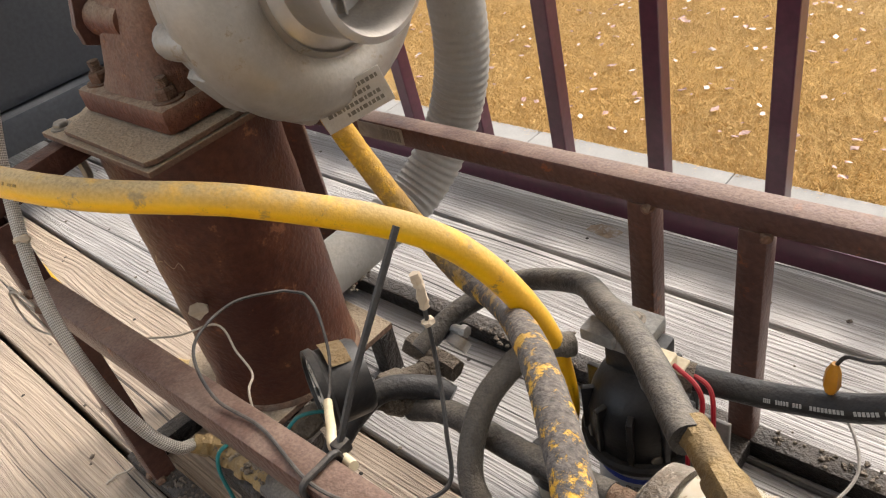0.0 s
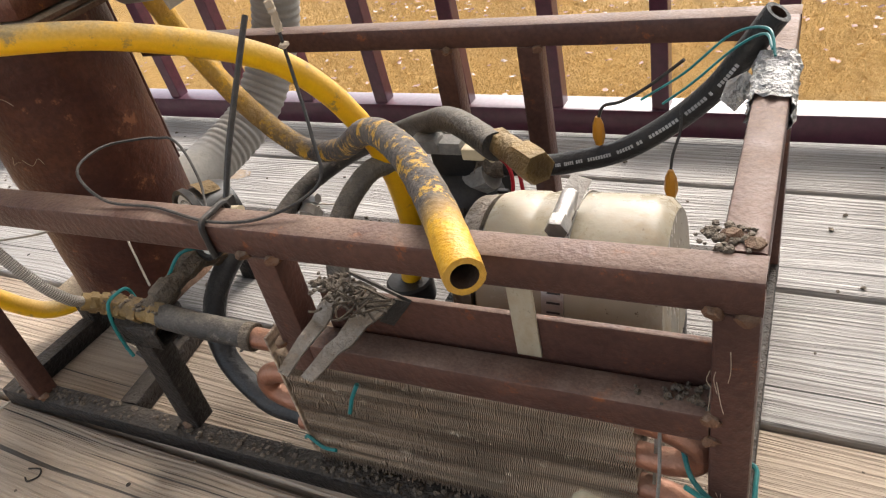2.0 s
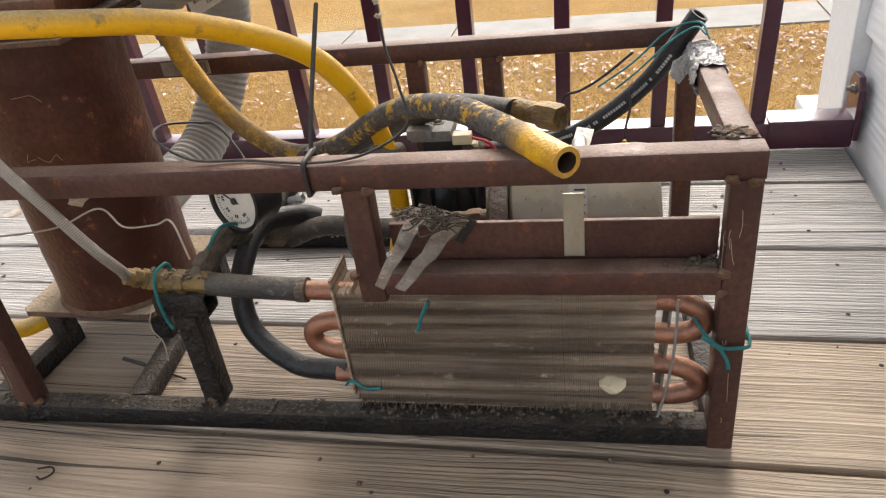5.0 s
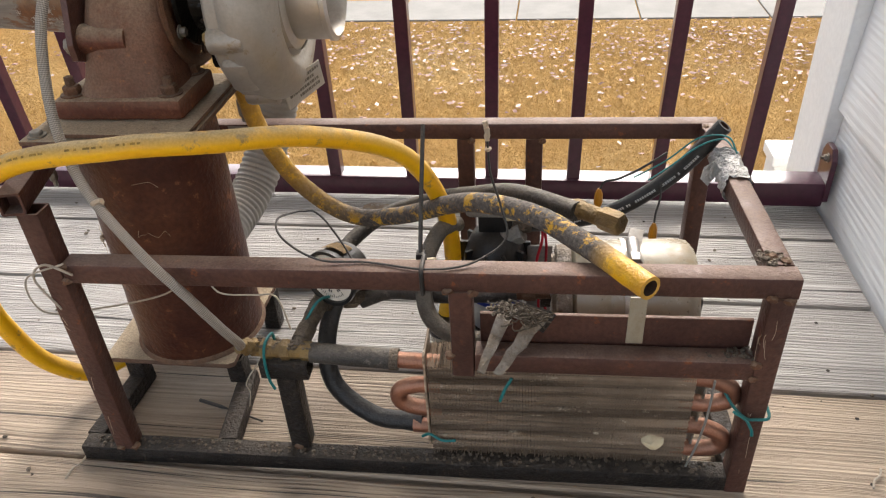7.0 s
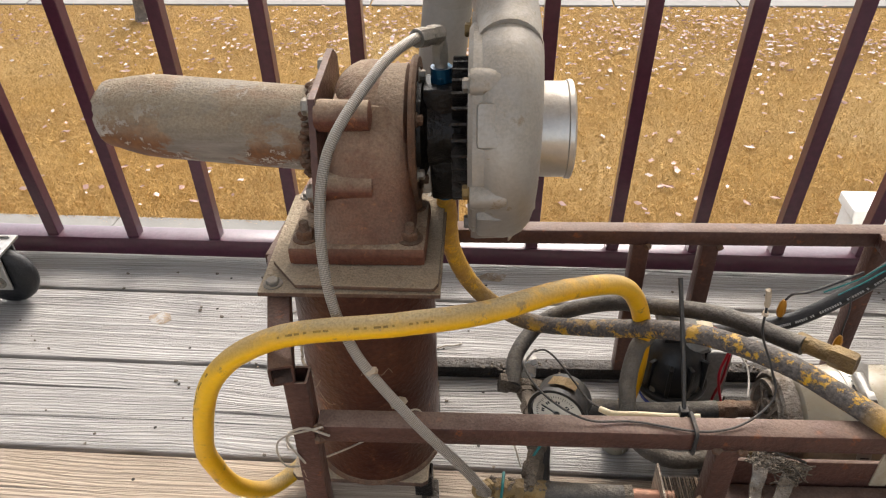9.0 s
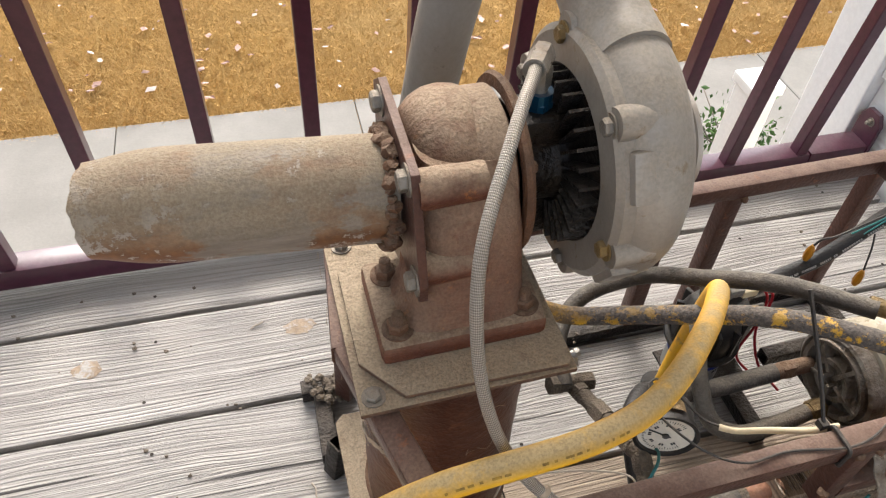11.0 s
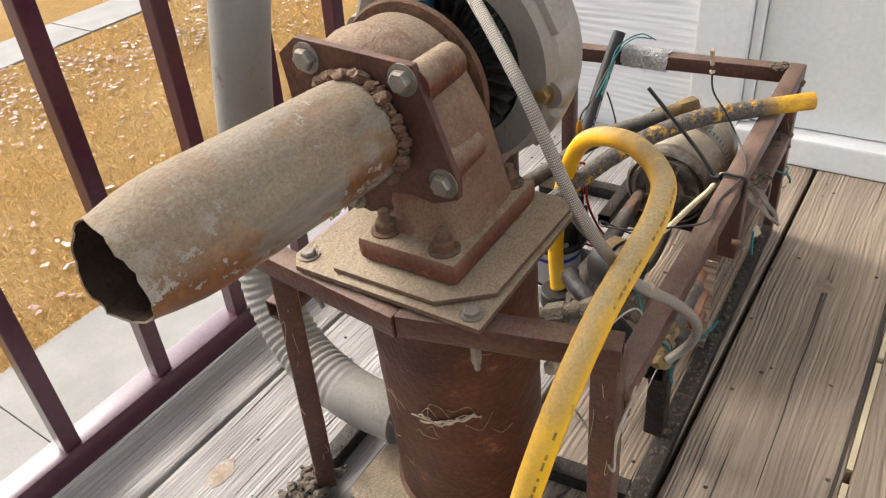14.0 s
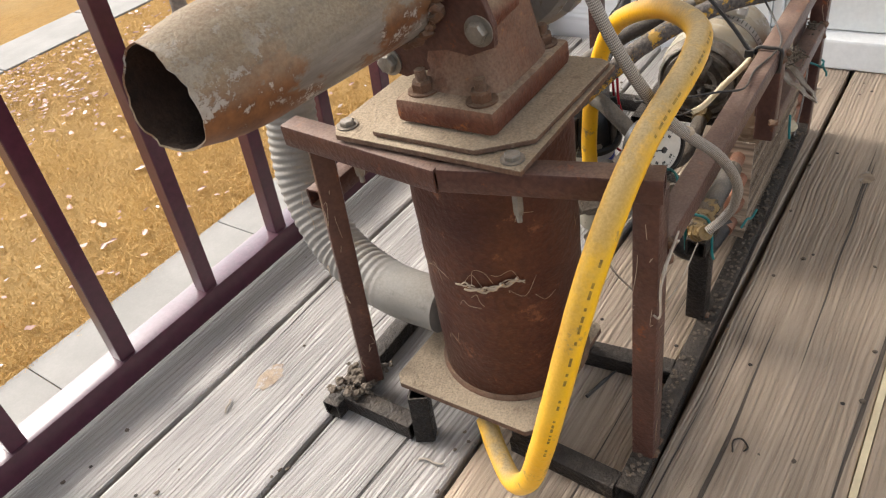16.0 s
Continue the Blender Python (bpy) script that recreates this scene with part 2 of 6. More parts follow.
def wood(name, pale, mid, dark, grey):
    """Weathered decking: raised long grain, dark lines, cracks, knots; every board its own."""
    k = Tree(name)
    bend = k.n("ShaderNodeTexNoise")
    bend.inputs["Scale"].default_value, bend.inputs["Detail"].default_value = 1.0, 2.0
    k.link(k.scaled(k.co, 2.2, 9.0, 9.0), bend.inputs["Vector"])
    sway = k.n("ShaderNodeVectorMath", operation="MULTIPLY_ADD")
    k.link(bend.outputs["Color"], sway.inputs[0])
    sway.inputs[1].default_value = (0.0, 0.032, 0.0)
    k.link(k.co, sway.inputs[2])
    vec = sway.outputs[0]
    vor = k.n("ShaderNodeTexVoronoi", feature="F1")
    vor.inputs["Scale"].default_value = 1.0
    k.link(k.scaled(k.co, 1.3, 3.4, 0.01), vor.inputs["Vector"])
    near = k.ramp(vor.outputs["Distance"], 0.04, 0.30, 1.0, 0.0)
    knot = k.ramp(vor.outputs["Distance"], 0.030, 0.062, 1.0, 0.0)
    ringed = k.n("ShaderNodeVectorMath", operation="MULTIPLY_ADD")
    k.link(near, ringed.inputs[0])
    ringed.inputs[1].default_value = (0.0, 0.022, 0.0)
    k.link(vec, ringed.inputs[2])
    vec = ringed.outputs[0]
    lines = k.noise(1.0, 4, 0.72, k.scaled(vec, 1.6, 260, 260), 0.46, 0.60)
    wav = k.n("ShaderNodeTexWave", wave_type="BANDS", bands_direction="Y")
    for key, val in (("Scale", 4.0), ("Distortion", 14.0), ("Detail", 3.0), ("Detail Scale", 0.32), ("Detail Roughness", 0.6)):
        wav.inputs[key].default_value = val
    k.link(k.scaled(vec, 2.2, 15, 15), wav.inputs["Vector"])
    rings = k.math("MULTIPLY", k.ramp(wav.outputs["Fac"], 0.55, 0.95), k.noise(1.0, 3, 0.6, k.scaled(k.co, 4, 14, 14), 0.3, 0.6))
    broad = k.noise(1.0, 4, 0.6, k.scaled(vec, 0.8, 45, 45), 0.35, 0.65)
    fine = k.noise(1.0, 3, 0.6, k.scaled(vec, 5.0, 620, 620), 0.3, 0.7)
    c = k.mix(k.math("MULTIPLY", broad, 0.5), mid, pale)
    c = k.mix(k.math("MULTIPLY", lines, 0.40), c, dark)
    c = k.mix(k.math("MULTIPLY", rings, 0.50), c, dark)
    c = k.mix(k.math("MULTIPLY", fine, 0.3), c, dark)
    c = k.mix(k.math("MULTIPLY", k.noise(5.0, 6, 0.7, lo=0.45, hi=0.62), 0.5), c, grey)
    c = k.mix(k.math("MULTIPLY", k.rand, 0.25), c, mid)
    c = k.mix(k.math("MULTIPLY", knot, 0.65), c, (dark[0] * 1.5, dark[1] * 1.15, dark[2] * 0.8))
    crack = k.noise(1.0, 2, 0.5, k.scaled(vec, 1.0, 110, 5), 0.665, 0.68)
    c = k.mix(k.math("MULTIPLY", crack, 0.85), c, (0.025, 0.02, 0.016))
    hgt = k.math("SUBTRACT", k.math("ADD", k.math("MULTIPLY", k.math("ADD", lines, rings), -0.7), k.math("MULTIPLY", fine, -0.4)), k.math("MULTIPLY", crack, 2.0))
    k.bump(hgt, 0.85, 0.0018)
    return k.done(c, 0.7)


M["deck_grey"] = wood("grey_decking", (0.56, 0.528, 0.495), (0.44, 0.412, 0.38), (0.12, 0.104, 0.09), (0.33, 0.305, 0.278))
M["deck_brown"] = wood("brown_decking", (0.60, 0.475, 0.355), (0.48, 0.372, 0.27), (0.115, 0.08, 0.052), (0.39, 0.31, 0.235))


def knot_material():
    k = Tree("board_knot")
    wav = k.n("ShaderNodeTexNoise")
    wav.inputs["Scale"].default_value, wav.inputs["Detail"].default_value = 120, 5
    k.link(k.co, wav.inputs["Vector"])
    c = k.mix(k.ramp(wav.outputs[0], 0.35, 0.65), (0.33, 0.25, 0.17), (0.20, 0.14, 0.09))
    c = k.mix(k.noise(60, 5, 0.7, lo=0.5, hi=0.6), c, (0.37, 0.345, 0.315))
    k.bump(wav.outputs[0], 0.8, 0.002)
    return k.done(c, 0.75)


M["knot"] = knot_material()


def siding_material():
    k = Tree("embossed_white_siding")
    wav = k.n("ShaderNodeTexWave", wave_type="BANDS", bands_direction="Z")
    wav.inputs["Scale"].default_value, wav.inputs["Distortion"].default_value, wav.inputs["Detail"].default_value = 18, 14, 3
    wav.inputs["Detail Scale"].default_value = 0.4
    k.link(k.scaled(k.co, 1, 0.25, 1.6), wav.inputs["Vector"])
    k.bump(k.math("ADD", wav.outputs["Fac"], k.noise(1, 3, 0.5, k.scaled(k.co, 20, 5, 160))), 0.35, 0.0015)
    return k.done(k.mix(k.noise(7, 4), (0.80, 0.80, 0.79), (0.75, 0.75, 0.74)), 0.5)


M["siding"] = siding_material()


def lawn_material():
    k = Tree("dormant_lawn")
    c = k.mix(k.noise(0.7, 6, 0.7), (0.50, 0.29, 0.085), (0.40, 0.24, 0.085))
    c = k.mix(k.math("MULTIPLY", k.noise(16, 5, 0.75), 0.5), c, (0.30, 0.165, 0.05))
    c = k.mix(k.math("MULTIPLY", k.noise(0.5, 3, 0.5, lo=0.5, hi=0.7), 0.5), c, (0.55, 0.38, 0.17))
    k.bump(k.noise(24, 5, 0.75), 0.8, 0.06)
    return k.done(c, 0.95, 0.0, 0.1)


M["lawn"] = lawn_material()


def blade_material():
    k = Tree("dry_grass_blade")
    g = k.n("ShaderNodeNewGeometry")
    c = k.mix(g.outputs["Random Per Island"], (0.53, 0.335, 0.125), (0.43, 0.26, 0.088))
    return k.done(c, 0.9, 0.0, 0.1)


M["blade"] = blade_material()


def braid_material():
    """Woven steel wire: two sets of crossing strands round the hose."""
    k = Tree("braided_steel")
    sep = k.n("ShaderNodeSeparateXYZ")
    k.link(k.uv, sep.inputs[0])
    a, b = k.math("MULTIPLY", sep.outputs[0], 12 * math.tau), k.math("MULTIPLY", sep.outputs[1], math.tau / 0.0032)
    s1 = k.math("SINE", k.math("ADD", a, b), 0)
    s2 = k.math("SINE", k.math("SUBTRACT", a, b), 0)
    h = k.ramp(k.math("MULTIPLY", s1, s2), -0.7, 0.7)
    c = k.mix(h, (0.11, 0.095, 0.08), (0.50, 0.46, 0.41))
    c = k.mix(k.math("MULTIPLY", k.up(0.0, 0.9), 0.35), c, (0.42, 0.36, 0.28))
    k.bump(h, 0.8, 0.0006)
    return k.done(c, 0.4, 0.55)


M["braid"] = braid_material()


def pipe_material():
    """Tailpipe: coarse tan dust on top, flaked paint and rust patches under it."""
    k = Tree("weathered_tailpipe")
    sep = k.n("ShaderNodeSeparateXYZ")
    obj = k.n("ShaderNodeTexCoord")
    k.link(obj.outputs["Object"], sep.inputs[0])
    tip = k.ramp(sep.outputs[0], -0.165, -0.08, 1.0, 0.0)
    streak = k.noise(1, 5, 0.7, k.scaled(k.co, 7, 60, 60), 0.38, 0.62)
    bare = k.mix(streak, (0.24, 0.215, 0.19), (0.10, 0.082, 0.068))
    rusty = k.mix(k.noise(60, 5, 0.7), (0.22, 0.095, 0.036), (0.085, 0.036, 0.018))
    patch = k.math("ADD", k.noise(1, 6, 0.7, k.scaled(k.co, 8, 14, 14), 0.2, 0.8), k.math("MULTIPLY", tip, 0.28))
    c = k.mix(k.ramp(patch, 0.60, 0.66), bare, rusty)
    flake = k.ramp(k.math("ADD", k.noise(30, 7, 0.8, lo=0.2, hi=0.8), k.math("MULTIPLY", tip, 0.12)), 0.66, 0.69)
    c = k.mix(flake, c, k.mix(k.noise(90, 3), (0.46, 0.42, 0.38), (0.33, 0.30, 0.27)))
    grain = k.noise(420, 3, 0.7)
    d = k.math("MULTIPLY", k.up(-0.25, 0.4), k.noise(1, 6, 0.75, k.scaled(k.co, 14, 28, 28), 0.24, 0.52))
    d = k.math("MULTIPLY", d, k.ramp(flake, 0.0, 1.0, 1.0, 0.85))
    c = k.mix(k.math("MULTIPLY", d, 0.92), c, k.mix(grain, (0.33, 0.268, 0.185), (0.23, 0.18, 0.122)))
    k.bump(k.math("ADD", k.math("MULTIPLY", grain, d), k.math("MULTIPLY", flake, 0.8)), 0.6, 0.0012)
    return k.done(c, k.mix(d, (0.5,) * 3, (0.95,) * 3), k.math("MULTIPLY", k.math("SUBTRACT", 1.0, d), 0.3))


M["pipe"] = pipe_material()


def fin_material():
    """Oily aluminium fins: long horizontal bands of grime, bright where they are rubbed."""
    k = Tree("oily_fins")
    c = k.mix(k.noise(1, 3, 0.6, k.scaled(k.co, 3, 3, 90), 0.40, 0.60), (0.52, 0.40, 0.295), (0.15, 0.11, 0.078))
    c = k.mix(k.math("MULTIPLY", k.noise(16, 4, 0.6, lo=0.46, hi=0.66), 0.5), c, (0.13, 0.095, 0.065))
    c = k.mix(k.noise(1, 5, 0.75, k.scaled(k.co, 45, 45, 130), 0.62, 0.68), c, (0.74, 0.64, 0.50))
    k.bump(k.noise(300, 3), 0.3)
    return k.done(c, 0.42, 0.3, 0.4)


M["fin"] = fin_material()


def grimy_yellow():
    """Yellow hose under flaking grey dirt, thickest along its middle."""
    k = Tree("grimy_yellow_hose")
    sep = k.n("ShaderNodeSeparateXYZ")
    k.link(k.uv, sep.inputs[0])
    body = k.mix(k.noise(60, 5), (0.74, 0.40, 0.01), (0.55, 0.28, 0.015))
    n1 = k.noise(60, 7, 0.8, lo=0.40, hi=0.47)
    along = k.ramp(sep.outputs[1], 0.10, 0.26, 0.25, 1.0)
    tip = k.ramp(sep.outputs[1], 0.600, 0.635, 1.0, 0.05)
    d = k.math("MULTIPLY", k.math("MULTIPLY", n1, along), tip)
    d = k.math("MAXIMUM", d, k.math("MULTIPLY", k.math("MULTIPLY", k.up(-0.1, 0.8), along), k.math("MULTIPLY", tip, k.ramp(sep.outputs[1], 0.40, 0.50, 0.8, 0.25))))
    c = k.mix(d, body, k.mix(k.noise(300, 3), (0.15, 0.125, 0.105), (0.06, 0.052, 0.046)))
    k.bump(k.math("ADD", d, k.math("MULTIPLY", k.noise(350, 3), 0.6)), 0.7, 0.001)
    return k.done(c, k.mix(d, (0.4,) * 3, (0.9,) * 3))


M["yellow_dirty"] = grimy_yellow()


def tank_plastic():
    """Aged milky plastic: glossy, yellowed, with brown stains and settled dirt."""
    k = Tree("aged_white_plastic")
    c = k.mix(k.noise(9, 5, 0.65), (0.40, 0.36, 0.285), (0.30, 0.255, 0.18))
    stain = k.noise(1, 6, 0.75, k.scaled(k.co, 16, 26, 10), 0.52, 0.66)
    c = k.mix(k.math("MULTIPLY", stain, 0.7), c, (0.27, 0.20, 0.12))
    c = k.mix(k.noise(150, 4, 0.7, lo=0.64, hi=0.70), c, (0.13, 0.09, 0.055))
    d = k.math("MULTIPLY", k.up(0.3, 0.95), k.noise(30, 6, 0.7, lo=0.45, hi=0.7))
    c = k.mix(k.math("MULTIPLY", d, 0.6), c, (0.36, 0.28, 0.18))
    k.bump(k.noise(22, 5), 0.12, 0.002)
    m = k.done(c, k.mix(k.math("MAXIMUM", d, stain), (0.2,) * 3, (0.7,) * 3))
    k.bsdf.inputs["Subsurface Weight"].default_value = 0.25
    k.bsdf.inputs["Subsurface Radius"].default_value = (0.012, 0.009, 0.006)
    return m


M["plastic"] = tank_plastic()

# ---- shaping ----


def part(name, bm, material, parent=None, label="", smooth=False, kind=""):
    """One mesh object out of bm, under parent."""
    me = bpy.data.meshes.new(name)
    bmesh.ops.recalc_face_normals(bm, faces=bm.faces)
    if smooth:
        for f in bm.faces:
            f.smooth = True
        for e in bm.edges:
            if len(e.link_faces) == 2 and e.calc_face_angle(0) > radians(38):
                e.smooth = False
    bm.to_mesh(me)
    bm.free()
    for m in (material if isinstance(material, list) else [material]):
        me.materials.append(m)
    ob = new(name, me)
    if parent:
        ob.parent = parent
    return tagged(ob, label, kind=kind)


def thing(name, label, category, place=(0, 0, 0), group="", kind=""):
    """An Empty at the base of a thing; its parts are built in world places and moved under it."""
    ob = new(name)
    ob.empty_display_size = 0.02
    return tagged(ob, label, category, group, kind)


def box(bm, x0, x1, y0, y1, z0, z1, bevel=0.0, m=None):
    vs = bmesh.ops.create_cube(bm, size=1)["verts"]
    t = Matrix.Translation(((x0 + x1) / 2, (y0 + y1) / 2, (z0 + z1) / 2)) @ Matrix.Diagonal((x1 - x0, y1 - y0, z1 - z0, 1))
    bmesh.ops.transform(bm, matrix=(m @ t) if m else t, verts=vs)
    if bevel:
        es = list({e for v in vs for e in v.link_edges})
        bmesh.ops.bevel(bm, geom=es, offset=bevel, segments=2, profile=0.6, affect="EDGES")
    return bm


def boxm(*a, **k):
    return box(bmesh.new(), *a, **k)


def ends(p, q, up=(0, 0, 1)):
    """A frame at p whose z axis runs to q."""
    p, q = Vector(p), Vector(q)
    z = (q - p).normalized()
    x = Vector(up).cross(z)
    if x.length < 1e-4:
        x = Vector((1, 0, 0)).cross(z)
    x.normalize()
    y = z.cross(x)
    m = Matrix((x, y, z)).transposed().to_4x4()
    m.translation = p
    return m, (q - p).length


def tube_bar(p, q, s=0.0195, wall=0.002, up=(0, 0, 1), s2=None):
    """Square steel tube from p to q with rounded corners and open ends."""
    m, L = ends(p, q, up)
    h, h2, r = s / 2, (s2 or s) / 2, 0.0022
    bm = bmesh.new()

    def ring(a, b, rr, z):
        out = []
        for cx, cy, a0 in ((a - rr, b - rr, 0), (-a + rr, b - rr, 90), (-a + rr, -b + rr, 180), (a - rr, -b + rr, 270)):
            for k in range(3):
                an = radians(a0 + 45 * k)
                out.append(bm.verts.new(m @ Vector((cx + rr * math.cos(an), cy + rr * math.sin(an), z))))
        return out
    rs = [ring(h - wall, h2 - wall, r * 0.5, 0.015), ring(h - wall, h2 - wall, r * 0.5, 0), ring(h, h2, r, 0)]
    n = max(1, int(L / 0.05))
    rs += [ring(h, h2, r, L * i / n) for i in range(1, n + 1)]
    rs += [ring(h - wall, h2 - wall, r * 0.5, L), ring(h - wall, h2 - wall, r * 0.5, L - 0.015)]
    for a, b in zip(rs[:-1], rs[1:]):
        for i in range(12):
            bm.faces.new((a[i], a[(i + 1) % 12], b[(i + 1) % 12], b[i]))
    bm.faces.new(rs[0])
    bm.faces.new(rs[-1])
    return bm


def weld(bm, p, r=0.006, seed=0):
    """A lumpy bead of weld metal."""
    rnd = random.Random(seed)
    vs = bmesh.ops.create_icosphere(bm, subdivisions=2, radius=r)["verts"]
    for v in vs:
        v.co *= 0.75 + 0.5 * rnd.random()
        v.co.z *= 0.7
    bmesh.ops.translate(bm, verts=vs, vec=p)
    return bm


def curve_points(ctrl, n=10):
    c = [Vector(p) for p in ctrl]
    c = [2 * c[0] - c[1]] + c + [2 * c[-1] - c[-2]]
    out = []
    for i in range(1, len(c) - 2):
        p0, p1, p2, p3 = c[i - 1:i + 3]
        for k in range(n):
            t = k / n
            out.append(0.5 * (2 * p1 + (p2 - p0) * t + (2 * p0 - 5 * p1 + 4 * p2 - p3) * t * t + (3 * p1 - p0 - 3 * p2 + p3) * t ** 3))
    out.append(c[-2].copy())
    return out


def sweep(ctrl, r, seg=16, n=10, bore=0.0, bm=None, rough=0.0, seed=0, step=None):
    """A round tube along a smooth curve; r may be a function of the length. bore: an open end of that radius."""
    bm = bm or bmesh.new()
    pts = curve_points(ctrl, n) if n > 1 else [Vector(p) for p in ctrl]
    if step:
        fine, acc = [pts[0]], 0.0
        for a, b in zip(pts[:-1], pts[1:]):
            L = (b - a).length
            while acc + step <= L:
                acc += step
                fine.append(a.lerp(b, acc / L))
            acc -= L
        fine.append(pts[-1])
        pts = fine
    uvl = bm.loops.layers.uv.verify()
    rnd = random.Random(seed)
    t = (pts[1] - pts[0]).normalized()
    x = t.orthogonal().normalized()
    rings, dist, dists = [], 0.0, []
    for i, p in enumerate(pts):
        if i:
            dist += (p - pts[i - 1]).length
            t2 = ((pts[min(i + 1, len(pts) - 1)] - pts[i - 1])).normalized()
            x = (t.rotation_difference(t2) @ x)
            x = (x - t2 * x.dot(t2)).normalized()
            t = t2
        y = t.cross(x)
        rr = r(dist) if callable(r) else r
        dists.append(dist)
        ring = []
        for k in range(seg):
            a = math.tau * k / seg
            q = rr * (1 + rough * (rnd.random() - 0.5))
            ring.append(bm.verts.new(p + (x * math.cos(a) + y * math.sin(a)) * q))
        rings.append((ring, p, t, x, y, rr))
    for i in range(len(rings) - 1):
        a, b = rings[i][0], rings[i + 1][0]
        for k in range(seg):
            f = bm.faces.new((a[k], a[(k + 1) % seg], b[(k + 1) % seg], b[k]))
            f.smooth = True
            for lo, (u, v) in zip(f.loops, ((k / seg, dists[i]), ((k + 1) / seg, dists[i]), ((k + 1) / seg, dists[i + 1]), (k / seg, dists[i + 1]))):
                lo[uvl].uv = (u, v)
    for idx, sgn in ((0, 1), (-1, -1)):
        ring, p, t, x, y, rr = rings[idx]
        if bore:
            inner = [bm.verts.new(p + (x * math.cos(math.tau * k / seg) + y * math.sin(math.tau * k / seg)) * bore) for k in range(seg)]
            deep = [bm.verts.new(v.co + t * sgn * bore * 3) for v in inner]
            for k in range(seg):
                bm.faces.new((ring[k], ring[(k + 1) % seg], inner[(k + 1) % seg], inner[k]))
                f = bm.faces.new((inner[k], inner[(k + 1) % seg], deep[(k + 1) % seg], deep[k]))
                f.material_index = 1
            bm.faces.new(deep).material_index = 1
        else:
            bm.faces.new(ring)
    return bm


def lathe(profile, p, q, seg=32, bm=None, up=(0, 0, 1)):
    """Turns (radius, distance) pairs about the line from p towards q."""
    bm = bm or bmesh.new()
    m, _ = ends(p, q, up)
    rings = []
    for r, d in profile:
        if r < 1e-6:
            rings.append([bm.verts.new(m @ Vector((0, 0, d)))])
        else:
            rings.append([bm.verts.new(m @ Vector((r * math.cos(math.tau * k / seg), r * math.sin(math.tau * k / seg), d))) for k in range(seg)])
    for a, b in zip(rings[:-1], rings[1:]):
        for k in range(seg):
            j = (k + 1) % seg
            if len(a) == 1 and len(b) == 1:
                continue
            if len(a) == 1:
                bm.faces.new((a[0], b[j], b[k]))
            elif len(b) == 1:
                bm.faces.new((a[k], a[j], b[0]))
            else:
                bm.faces.new((a[k], a[j], b[j], b[k]))
    return bm


def bolt(p, d, r=0.0055, h=0.005, shank=0.0, washer=True, bm=None):
    """Hex head or nut on a washer at p, standing out along d, with a stud end beyond it."""
    bm = bm or bmesh.new()
    d = Vector(d).normalized()
    p = Vector(p)
    if washer:
        lathe([(0, 0), (r * 1.45, 0), (r * 1.45, 0.0012), (0, 0.0012)], p, p + d, 20, bm)
    lathe([(0, 0.001), (r, 0.001), (r * 1.02, h * 0.8), (r * 0.86, h), (0, h)], p, p + d, 6, bm)
    if shank:
        s = r * 0.55
        prof = [(0, h)]
        k = h
        while k < h + shank:
            prof += [(s, k), (s * 0.88, k + 0.0006)]
            k += 0.0012
        lathe(prof + [(0, h + shank)], p, p + d, 12, bm)
    return bm


def prism(outline, z0, z1, m=None, bevel=0.0):
    """An extruded outline in x, y."""
    bm = bmesh.new()
    lo = [bm.verts.new((x, y, z0)) for x, y in outline]
    hi = [bm.verts.new((x, y, z1)) for x, y in outline]
    bm.faces.new(lo[::-1])
    bm.faces.new(hi)
    n = len(outline)
    for i in range(n):
        bm.faces.new((lo[i], lo[(i + 1) % n], hi[(i + 1) % n], hi[i]))
    if bevel:
        bmesh.ops.bevel(bm, geom=list(bm.edges), offset=bevel, segments=2, profile=0.6, affect="EDGES")
    if m:
        bmesh.ops.transform(bm, matrix=m, verts=bm.verts)
    return bm

# ---- the porch: u runs along the house front, v away from it ----
TURN = -1.7
H = pose(0, 0, 0, 0, 0, TURN)
GROUND = -2.2
RAIL_V = 0.553


def hpart(name, bm, material, parent=None, label="", smooth=False, kind=""):
    ob = part(name, bm, material, parent, label, smooth, kind)
    ob.data.transform(H)
    return ob


